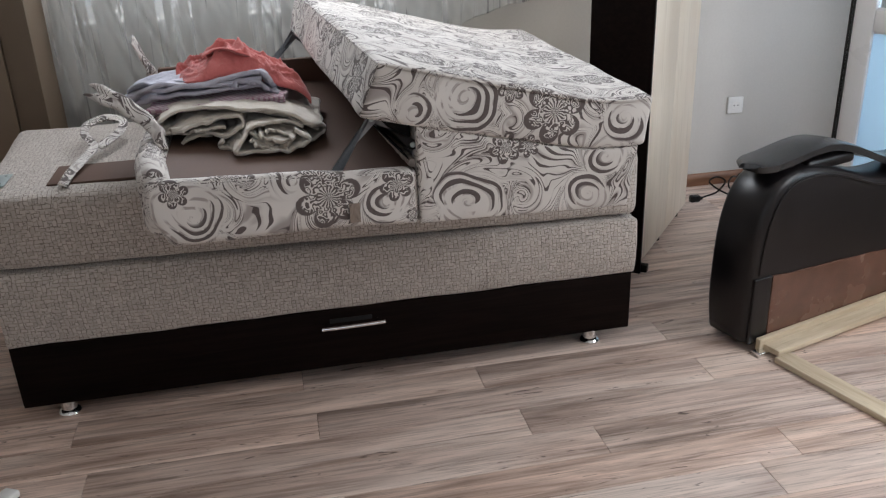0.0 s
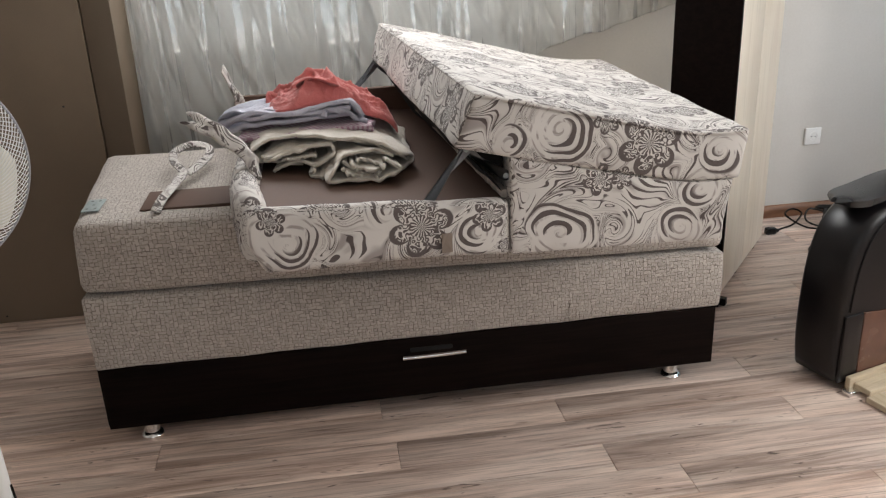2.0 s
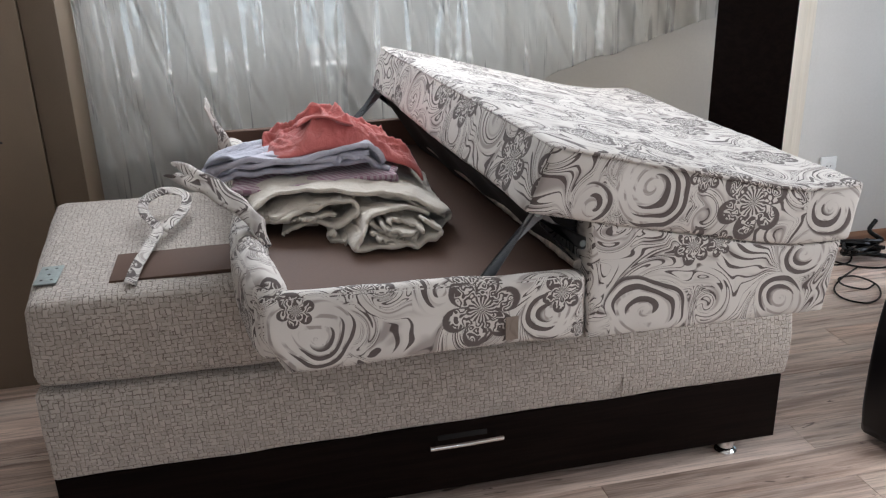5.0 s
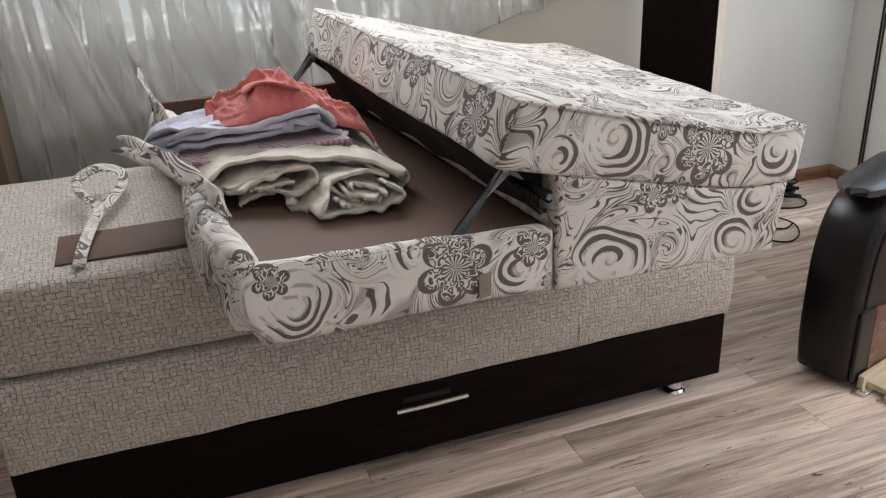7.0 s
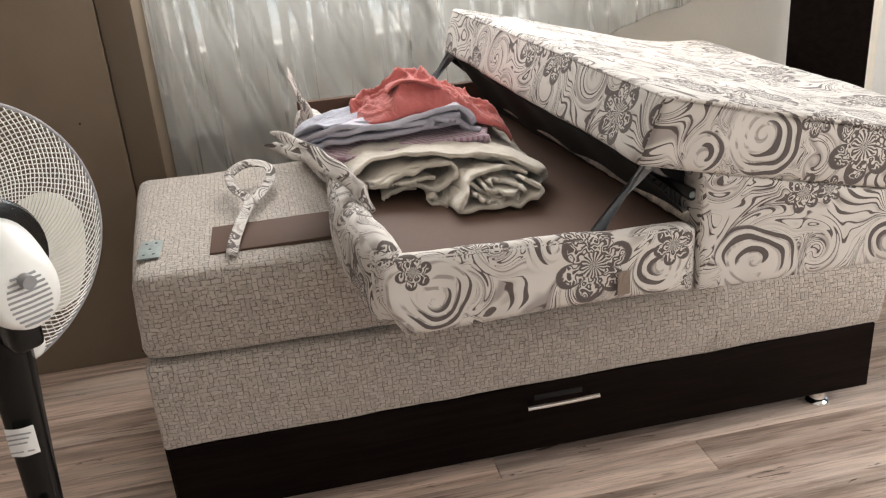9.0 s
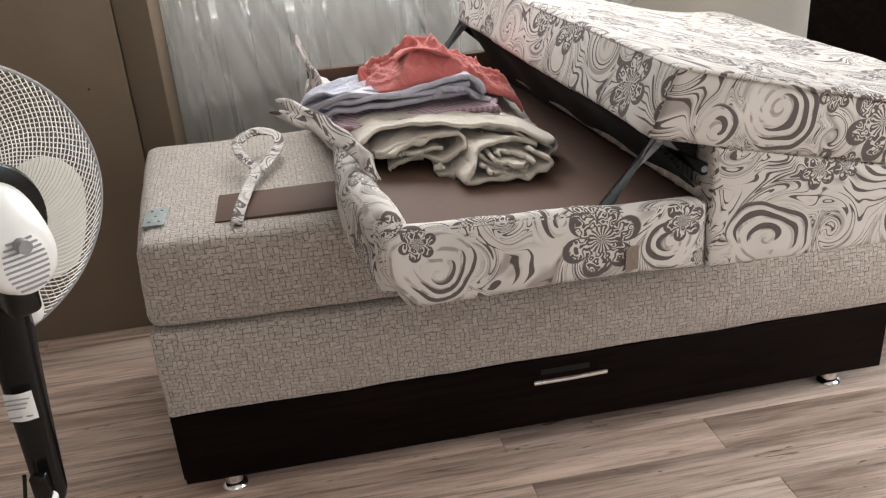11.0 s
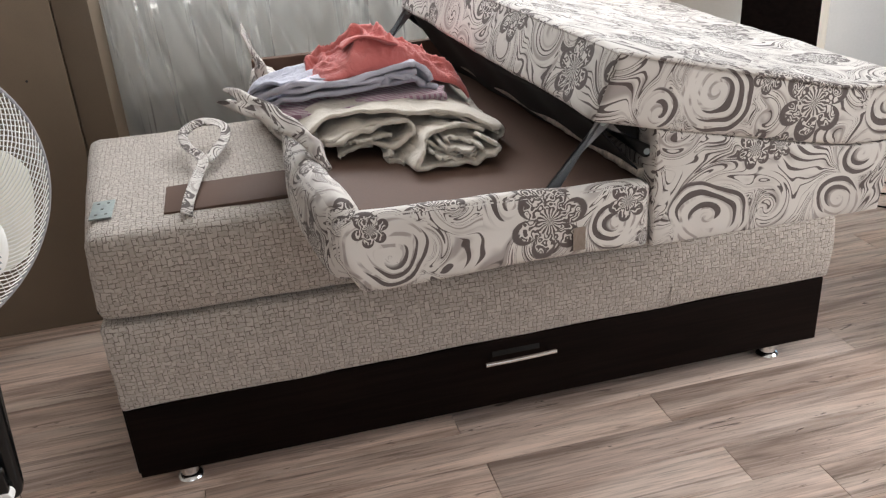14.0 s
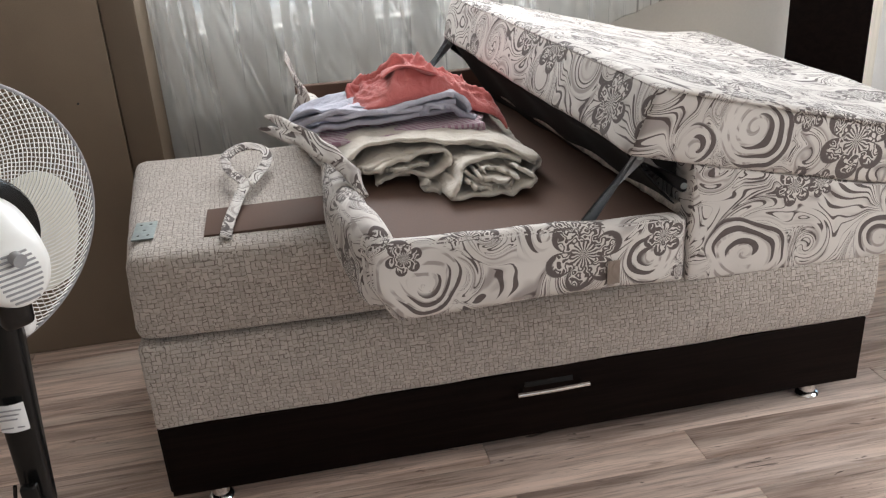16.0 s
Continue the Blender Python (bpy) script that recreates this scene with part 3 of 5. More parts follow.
def window_unit(name, x0, x1, y0, y1, z0, z1, label):
    """White frame with two sashes and panes in a wall's opening."""
    w = thing(name, label, "window", kind="structure")
    bm = bmesh.new()
    for lo, hi in (((x0, y0, z0), (x0 + 0.06, y1, z1)), ((x1 - 0.06, y0, z0), (x1, y1, z1)), ((x0 + 0.06, y0, z0), (x1 - 0.06, y1, z0 + 0.06)),
                   ((x0 + 0.06, y0, z1 - 0.06), (x1 - 0.06, y1, z1)), (((x0 + x1) / 2 - 0.05, y0, z0 + 0.06), ((x0 + x1) / 2 + 0.05, y1, z1 - 0.06))):
        box(lo, hi, 0.004, bm)
    part("window_frame", bm, PVC, w)
    ym = (y0 + y1) / 2
    for a, b in ((x0 + 0.06, (x0 + x1) / 2 - 0.05), ((x0 + x1) / 2 + 0.05, x1 - 0.06)):
        p = part("pane", box((a, ym - 0.004, z0 + 0.06), (b, ym + 0.004, z1 - 0.06), 0), PANE, w)
        p.visible_shadow = False
    return w


window_unit("window_1", W1, W2, BACK + 0.12, BACK + 0.15, WZ1, WZ2, "white framed double window behind the curtain")
# made-up window that houses the front fill lamp
window_unit("fill_window", F1, F2, FRONT - 0.13, FRONT - 0.10, FZ1, FZ2, "added white framed double window, unseen, around the front fill light")

side = window_unit("window_3", 0, E2 - E1, 0, 0.03, EZ1, EZ2, "white framed double window beside the balcony door")
side.matrix_basis = pose(RIGHT + 0.15, E1, 0, 0, 0, 90)

# ajar balcony door, hinged at the doorway's near side
DOOR = pose(RIGHT - 0.02, 0.24, 0.03, 0, 0, 125)
door = thing("door_1", "white plastic balcony door with frosted glass, standing ajar", "door", DOOR, kind="structure")
DW, DH = 0.70, 2.06
bm = bmesh.new()
for lo, hi in (((0, -0.03, 0), (0.09, 0.03, DH)), ((DW - 0.09, -0.03, 0), (DW, 0.03, DH)), ((0.09, -0.03, 0), (DW - 0.09, 0.03, 0.09)),
               ((0.09, -0.03, DH - 0.09), (DW - 0.09, 0.03, DH)), ((0.09, -0.03, 0.80), (DW - 0.09, 0.03, 0.89))):
    box(lo, hi, 0.006, bm)
part("door_frame", bm, PVC, door)
part("panel", box((0.09, -0.008, 0.09), (DW - 0.09, 0.008, 0.80), 0), FROST, door, "pale blue frosted lower panel")
part("pane", box((0.09, -0.008, 0.89), (DW - 0.09, 0.008, DH - 0.09), 0), PANE, door, "clear upper glass")
for z in (0.09, 0.80, 0.89):
    part("bead", box((0.09, 0.0082, z - 0.006), (DW - 0.09, 0.016, z + 0.006), 0.002), PVC, door)
part("gasket", box((DW, -0.012, 0.02), (DW + 0.008, 0.032, DH - 0.02), 0.002), RUBBER, door, "black rubber seal")
part("seal_lip", box((DW - 0.012, 0.0302, 0.02), (DW - 0.004, 0.036, DH - 0.02), 0.001), RUBBER, door, "thin black seal line")
frame_ob = thing("door_frame_1", "white plastic frame lining the balcony doorway", "door frame", kind="structure")
for name, lo, hi in (("jamb", (RIGHT, D1, 0), (RIGHT + 0.08, D1 + 0.03, DZ)), ("jamb", (RIGHT, D2 - 0.03, 0), (RIGHT + 0.08, D2, DZ)), ("lintel", (RIGHT, D1 + 0.03, DZ - 0.03), (RIGHT + 0.08, D2 - 0.03, DZ))):
    part(name, box(lo, hi, 0.003), PVC, frame_ob)

# wall socket
socket = thing("wall_socket", "white plastic wall socket on the plastered wall", "socket", pose(3.03, BACK, 0.395))
part("plate", rounded((-0.041, -0.010, -0.041), (0.041, 0, 0.041), 0.006, 1), WHITE_PLASTIC, socket)
part("well", turned(((0.022, -0.0105), (0.022, -0.0125), (0.019, -0.0125), (0.018, -0.0108)), 24, axis="y"), WHITE_PLASTIC, socket)
for x in (-0.0095, 0.0095):
    part("hole", turned(((0.003, -0.0109), (0.003, -0.0114)), 10, bm=None, axis="y"), RUBBER, socket).location = (x, -0.0012, 0)


# ---- plastic film hung in front of the window ----
def film_surface(u, v):
    x = -0.02 + 2.50 * u
    low = 0.05 + 0.84 * min(1.0, max(0.0, (x - 1.0) / 0.65)) ** 1.5 + 0.27 * max(0.0, x - 1.65)
    low += 0.030 * noise.noise(Vector((x * 9, 0, 2)))
    z = low + (1.55 - low) * v
    pull = 0.5 + 0.5 * v
    lean = x * 5.0 + 1.3 * z + 0.5 * noise.noise(Vector((x * 1.5, z * 1.2, 1)))
    r = noise.noise(Vector((lean, z * 0.7, 5))) * 0.026 * pull
    fold = 1 - min(1.0, abs(noise.noise(Vector((lean * 1.15 + 3, z * 0.55, 3)))) * 3.2)
    r -= 0.030 * fold ** 3 * pull
    fine = 1 - min(1.0, abs(noise.noise(Vector((lean * 2.7, z * 1.6, 9)))) * 3.0)
    r -= 0.008 * fine ** 2 + 0.004 * noise.noise(Vector((x * 30, z * 11, 4)))
    return x, BACK - 0.09 + r, z


film = thing("plastic_film", "crumpled milky plastic film hung on a cord before the window", "plastic sheet")
part("sheet", sheet(film_surface, 320, 120, 0.0008), FILM, film, smooth=180)
part("rail", tube([(-0.1, BACK - 0.085, 1.555), (2.52, BACK - 0.085, 1.555)], 0.004), WHITE_PLASTIC, film, "white cord")
for x in (-0.06, 2.49):
    part("bracket", box((x - 0.01, BACK - 0.085, 1.55), (x + 0.01, BACK, 1.56), 0.002), WHITE_PLASTIC, film)


# ---- grey sofa base ----
L, DEEP = 1.90, 0.80
sofa = thing("sofa_bed_base", "dismantled grey-beige chenille sofa base with a dark drawer front", "sofa")
part("drawer_front", rounded((0.008, 0, 0.062), (L, 0.018, 0.260), 0.002, 0), WENGE, sofa, "dark wenge laminate drawer front")
bm = bmesh.new()
for lo, hi in (((0, 0.020, 0.062), (0.018, DEEP, 0.2595)), ((L - 0.018, 0.020, 0.062), (L, DEEP, 0.2595)), ((0.018, DEEP - 0.018, 0.062), (L - 0.018, DEEP, 0.2595)), ((0.018, 0.020, 0.062), (L - 0.018, DEEP - 0.018, 0.074))):
    box(lo, hi, 0.0015, bm)
part("body", bm, WENGE, sofa, "dark wenge laminate carcass")
handle = part("handle", tube(curve_through([(0.894, -0.028, 0.211), (0.990, -0.030, 0.212), (1.087, -0.028, 0.213)], 6), 0.0065, 10), CHROME, sofa, "chrome bar handle")
# shadow of the finger recess, painted as a flat black strip
part("grip_shade", rounded((0.920, -0.0022, 0.214), (1.050, 0.0005, 0.229), 0.001, 0), VOID, sofa, "flat black strip painting the shaded finger recess behind the handle")
for x in (0.91, 1.07):
    part("post", tube([(x, -0.028, 0.212), (x, 0.0005, 0.212)], 0.005, 10), CHROME, handle)
for x in (0.115, L - 0.115):
    for y in (0.055, DEEP - 0.07):
        ft = part("foot", turned(((0.033, 0), (0.034, 0.005), (0.030, 0.012), (0.023, 0.016), (0.023, 0.058), (0.028, 0.062)), 24), CHROME, sofa, "short chrome foot")
        ft.location = (x, y, 0)


def low_cushion(p):
    t = (p.z - 0.266) / 0.22
    p.y -= 0.010 * math.sin(math.pi * min(max(t, 0), 1)) * (1 if p.y < 0.4 else 0)
    p.z -= 0.045 * (p.x / L) * max(0, t)
    return p


part("lower_cushion", rounded((0.004, -0.003, 0.2615), (L + 0.012, DEEP, 0.492), 0.010, (60, 20, 10), 0.006, 0.004, 3, low_cushion), WEAVE, sofa)
part("seam", tube(curve_through([(1.416, -0.0145, 0.272), (1.417, -0.0175, 0.33), (1.418, -0.0165, 0.37)], 6), 0.0014, 6), WEAVE, sofa, "stitched seam")


def top_cushion(p):
    t = (p.z - 0.50) / 0.21
    if p.z > 0.60:
        p.z -= 0.035 * (p.x / L)
    else:
        p.z -= 0.042 * (p.x / L)
    p.x -= 0.014 * (1 - min(1, max(0, t))) * (1 if p.x < 0.3 else 0)
    p.x -= 0.075 * (p.y / DEEP) * max(0, 1 - p.x / 0.5)
    return p


upper = part("upper_cushion", rounded((0.018, 0.0, 0.500), (L + 0.01, DEEP, 0.708), 0.028, (60, 24, 10), 0.008, 0.004, 8, top_cushion), WEAVE, sofa)
part("slot_board", rounded((0.184, 0.086, 0.702), (0.66, 0.262, 0.7118), 0.001, 0), INNER, sofa, "brown board showing through a cut-out in the cover")
plate = part("hinge_plate", rounded((0.020, 0.100, 0.7135), (0.070, 0.212, 0.7165), 0.001, 0), ZINC, sofa, "grey zinc plate with screw holes")
for x, y in ((0.034, 0.122), (0.056, 0.122), (0.045, 0.156), (0.034, 0.192), (0.056, 0.192)):
    part("screw_hole", turned(((0.0035, 0.7166), (0.0035, 0.7172)), 10), RUBBER, plate).location = (x, y, 0)


# ---- printed folding chair bed lying on the base ----
X0, X1, Y0, Y1 = 0.515, 1.735, -0.415, 0.80
bed = thing("chair_bed", "opened folding chair bed in printed off-white fabric on the sofa", "chair bed")


def skew(p):
    """The front runs slightly away from the base's front."""
    p.y += 0.045 * (p.x - X0) * (1 - (p.y - Y0) / (Y1 - Y0))
    return p


def under(x):
    """Height of the raised mattress's underside."""
    return 0.948 - 0.25 * (x - 1.03) + 0.65 * max(0.0, x - 1.5) ** 2


def box_floor(x):
    """Height of the bed box's bottom board, which falls towards the mattress."""
    return 0.826 - 0.060 * (x - 0.568)


def board_warp(p):
    if p.z > 0.75:
        p.z = box_floor(p.x)
    return skew(p)


part("base_board", rounded((X0 + 0.03, Y0 + 0.02, 0.700), (1.170, Y1 - 0.03, 0.838), 0.002, 0, warp=board_warp), INNER, bed, "smooth dark brown bottom board of the bed box")


def front_rim_warp(p):
    t = min(1.0, max(0.0, (p.z - 0.668) / 0.178))
    p.z += (1 - t) * (0.016 * (1 - (p.x - X0) / 0.6) + 0.004 * math.sin(p.x * 9)) - t * (0.006 + 0.058 * (p.x - X0))
    if p.x < X0 + 0.10 and p.z < 0.765:
        p.x += 0.50 * (0.765 - p.z) * (X0 + 0.10 - p.x) / 0.10
    return skew(p)


part("front_rim", rounded((X0, Y0, 0.668), (1.150, Y0 + 0.045, 0.846), 0.016, (44, 2, 10), 0.004, 0.005, 1, front_rim_warp), PRINT, bed)


def left_rim_warp(p):
    t = (p.y - Y0) / (Y1 - Y0)
    p.x -= 0.06 * t + 0.02 * math.sin(t * 7)
    p.z += 0.035 * t + 0.012 * math.sin(t * 11 + 1)
    return p


part("side_rim", rounded((X0 - 0.010, Y0 + 0.02, 0.690), (X0 + 0.058, 0.36, 0.852), 0.030, (4, 40, 8), 0.006, 0.007, 5, left_rim_warp), PRINT, bed)
part("side_rim", rounded((X0 - 0.02, 0.40, 0.690), (X0 + 0.060, Y1 - 0.03, 0.850), 0.035, (4, 20, 8), 0.006, 0.012, 6, left_rim_warp), PRINT, bed)
part("back_rim", rounded((X0 - 0.07, Y1 - 0.03, 0.700), (1.05, Y1, 0.884), 0.004, 2), INNER, bed, "brown board at the back of the bed box")


part("stain", sheet(lambda u, v: skew(Vector((0.978 + 0.026 * u, Y0 - 0.0065, 0.690 + 0.050 * v))), 4, 6, 0.001), cloth("tea_brown_stain", (0.27, 0.215, 0.175)), bed, "brown stained patch")


def wedge_warp(p):
    t = (p.z - 0.66) / 0.25
    low = 0.662 - 0.018 * (p.x - 1.15) / 0.6
    p.z = low + t * (under(p.x) - 0.003 - low)
    p.x -= 0.024 * (1 - t) * max(0.0, (p.x - 1.5) / 0.235)
    return skew(p)


part("seat_block", rounded((1.152, Y0 - 0.003, 0.66), (X1, Y1, 0.91), 0.007, (30, 40, 8), 0.004, 0.004, 2, wedge_warp), PRINT, bed)


def slab_warp(p):
    x = p.x
    back = (p.y - Y0) / (Y1 - Y0)
    free = 1 - (x - 1.02) / 0.72
    p.x += p.z * (0.14 + 0.24 * free * (1 - 0.5 * back)) - 0.110 * back * free
    p.z = 0.84 * p.z + under(x) + 0.036 * back * free
    return skew(p)


part("mattress", rounded((1.020, Y0 - 0.006, -0.003), (X1 + 0.012, Y1 + 0.005, 0.146), 0.010, (34, 50, 8), 0.006, 0.005, 4, slab_warp), PRINT, bed, "raised printed foam mattress half")


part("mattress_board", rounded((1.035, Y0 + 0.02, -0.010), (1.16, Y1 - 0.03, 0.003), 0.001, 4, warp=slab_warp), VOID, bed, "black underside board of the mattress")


def hollow_shade_fn(u, v):
    """Black sheet from the mattress's lower edge into the box, painting the hollow's shade."""
    y = Y0 + 0.05 + (Y1 - Y0 - 0.09) * u
    top = slab_warp(Vector((1.045, y, -0.012)))
    low = Vector((1.156 - 0.112 * u, top.y, box_floor(1.1) + 0.004))
    return top.lerp(low, v) + Vector((0.004 * math.sin(u * 25), 0, 0))


# both black sheets stand in for the shade in the hollow
part("hollow_shade", sheet(hollow_shade_fn, 40, 6, 0.003), VOID, bed, "black sheet put in for the shade under the mattress", 180)
part("hollow_shade_end", sheet(lambda u, v: skew(Vector((1.062 + 0.085 * u, Y0 + 0.062, 0.925 - 0.075 * u + v * (under(1.062 + 0.085 * u) - 0.937 + 0.075 * u)))), 8, 6, 0.003), VOID, bed, "black sheet put in for the shade under the mattress", 180)


def piping(pts):
    return tube([slab_warp(Vector(p)) for p in pts], 0.0035, 6)


part("piping", piping([(1.035 + 0.70 * k / 30, Y0 - 0.0105, 0.142) for k in range(31)]), PRINT, bed, "sewn edge piping")
part("piping", piping([(1.019, Y0 + 1.2 * k / 30, 0.139) for k in range(31)]), PRINT, bed, "sewn edge piping")


def strip(a, b, w, t, mat=STEEL, name="lift_arm", parent=None, label="flat black steel lifting arm"):
    """A flat steel bar with rounded ends and a rivet at each end."""
    a, b = Vector(a), Vector(b)
    d = b - a
    n = d.length
    bm = bmesh.new()
    prof = [(-w / 2 * math.cos(k), -w / 2 * math.sin(k)) for k in (math.pi * i / 8 - math.pi / 2 for i in range(9))]
    prof += [(n + w / 2 * math.cos(k), w / 2 * math.sin(k)) for k in (math.pi / 2 - math.pi * i / 8 for i in range(9))]
    xa = d.normalized()
    ya = Vector((0, 1, 0))
    za = xa.cross(ya).normalized()
    rows = [[bm.verts.new(a + xa * u + za * v + ya * s) for u, v in prof] for s in (-t / 2, t / 2)]
    m = len(prof)
    for i in range(m):
        bm.faces.new((rows[0][i], rows[0][(i + 1) % m], rows[1][(i + 1) % m], rows[1][i]))
    bm.faces.new(rows[0]), bm.faces.new(rows[1])
    ob = part(name, bm, mat, parent, label, 30)
    for p in (a, b):
        part("rivet", turned(((0.007, -t), (0.007, t * 0.9), (0.004, t * 1.1)), 12, axis="y"), ZINC, ob).location = p
    return ob


strip((1.049, Y0 + 0.045, 0.936), (0.950, Y0 + 0.075, 0.792), 0.027, 0.004, parent=bed)
strip((1.049, Y0 + 0.053, 0.936), (1.146, Y0 + 0.053, 0.862), 0.026, 0.004, parent=bed)
strip((0.927, Y1 - 0.02, 0.972), (0.815, Y1 - 0.02, 0.850), 0.030, 0.004, parent=bed)
strip((0.927, Y1 - 0.012, 0.972), (1.035, Y1 - 0.012, 0.868), 0.028, 0.004, parent=bed)
bm = tube([(1.035, Y1 - 0.06, 0.838), (1.090, 0.2, 0.824), (1.146, Y0 + 0.070, 0.810)], 0.011, 12)
for k in range(7):
    c = Vector((1.035, Y1 - 0.06, 0.838)).lerp(Vector((1.146, Y0 + 0.070, 0.810)), 0.94 - 0.045 * k * (1 + 0.2 * (k % 3)))
    tube([c + Vector((-0.0007, 0.007, 0.0)), c + Vector((0.0007, -0.007, 0.0))], 0.0125, 12, bm=bm)
part("cross_tube", bm, TUBE, bed, "worn steel cross tube with tape wound round it")


def ribbon(name, points, wide, label, parent, wave=0.0, mat=PRINT):
    pts = curve_through(points, 10)

    def fn(u, v):
        i = min(int(u * (len(pts) - 1)), len(pts) - 2)
        q = pts[i].lerp(pts[i + 1], u * (len(pts) - 1) - i)
        d = (pts[i + 1] - pts[i]).normalized()
        s = d.cross(Vector((0.25, -0.5, 0.85))).normalized()
        return q + s * wide * (v - 0.5) + Vector((0, 0, wave * math.sin(v * 6 + u * 9)))
    return part(name, sheet(fn, 60, 4, 0.003), mat, parent, label, 180)


ribbon("strap", [(0.235, 0.045, 0.716), (0.245, 0.12, 0.728), (0.262, 0.24, 0.732), (0.278, 0.33, 0.745), (0.240, 0.42, 0.760), (0.232, 0.52, 0.768), (0.280, 0.585, 0.772), (0.335, 0.56, 0.762), (0.336, 0.47, 0.748), (0.290, 0.34, 0.738)], 0.026, "loose printed fabric strap", bed, 0.002)
ribbon("strap", [(0.462, 0.50, 0.880), (0.456, 0.50, 0.93), (0.440, 0.475, 0.985), (0.424, 0.45, 1.035)], 0.040, "strap of printed fabric standing up", bed, 0.004)
FLAP = curve_through([(0.538, -0.150, 0.842), (0.520, -0.085, 0.884), (0.466, -0.030, 0.922), (0.418, 0.000, 0.950), (0.380, 0.020, 0.966)], 9)


def flap_skin(u, v):
    """A sleeve of cover cloth that opens towards its torn end, its upper lip folded over."""
    k = min(int(u * (len(FLAP) - 1)), len(FLAP) - 2)
    q = FLAP[k].lerp(FLAP[k + 1], u * (len(FLAP) - 1) - k)
    d = (FLAP[k + 1] - FLAP[k]).normalized()
    side = d.cross(Vector((0, 0, 1))).normalized()
    lift = side.cross(d)
    a = 2 * math.pi * 0.80 * (v - 0.5) + 0.5
    wide = 0.010 + 0.019 * math.sin(min(1.0, u * 1.25) * 1.57) + 0.006 * u * math.sin(v * 19)
    p = q + side * wide * math.sin(a) + lift * wide * 0.62 * math.cos(a)
    p += d * (0.022 * math.sin(v * 23) * max(0.0, u - 0.75) * 4)
    return p + 0.006 * noise.noise_vector(p * 28)


part("torn_flap", sheet(flap_skin, 44, 40, 0.003), PRINT, bed, "torn, gathered edge of the printed cover", 180)


# ---- heap of folded cloths in the bed box ----
def folded(name, ribbons, mat, label, category, thick=0.014, seed=0, lie=None):
    """Cloth folded over itself: each ribbon is a line of (x, z, front y, back y) swept to the back."""
    main = None
    for r, line in enumerate(ribbons):
        a = curve_through([(p[0], 0, p[1]) for p in line], 8)
        yy = curve_through([(p[2], p[3], 0) for p in line], 8)

        def fn(u, v, a=a, yy=yy, r=r):
            i = min(int(u * (len(a) - 1)), len(a) - 2)
            t = u * (len(a) - 1) - i
            q, y = a[i].lerp(a[i + 1], t), yy[i].lerp(yy[i + 1], t)
            ragged = 0.035 * noise.noise(Vector((u * 7 + seed * 3, r * 5.3, 0.5))) + 0.012 * noise.noise(Vector((u * 23, r, seed)))
            p = Vector((q.x, y.x + ragged + (y.y - y.x) * v, q.z))
            k = Vector((p.x * 6 + seed, p.y * 5, p.z * 9 + r * 3))
            p += 0.016 * noise.noise_vector(k) + 0.010 * noise.noise_vector(k * 2.7) + 0.003 * noise.noise_vector(k * 6.5)
            p.z -= 0.010 * math.sin(v * 3.1) * (1 if p.z > 0.88 else 0)
            return lie(p) if lie else p
        ob = part("fold" if main else name, sheet(fn, len(a) - 1, 26, thick), mat, main, "", 180)
        main = main or tagged(ob, label, category)
    return main


def on_board(p):
    p.y += 1.5 * max(0.0, p.z - 0.895)
    p.z = box_floor(p.x) + 0.004 + max(0.0, p.z - 0.846) * 0.92
    return p


def on_sheet(p):
    p.x -= 0.10 * max(0.0, 0.60 - p.x)
    p.y = 0.115 + (p.y + 0.10) * 0.45
    p.z = 0.886 + (p.z - 0.93) * 0.80
    return p


def on_blanket(p):
    p.y = 0.050 + (p.y + 0.10) * 0.45
    p.z = 0.880 + (p.z - 0.925) * 0.5
    return p


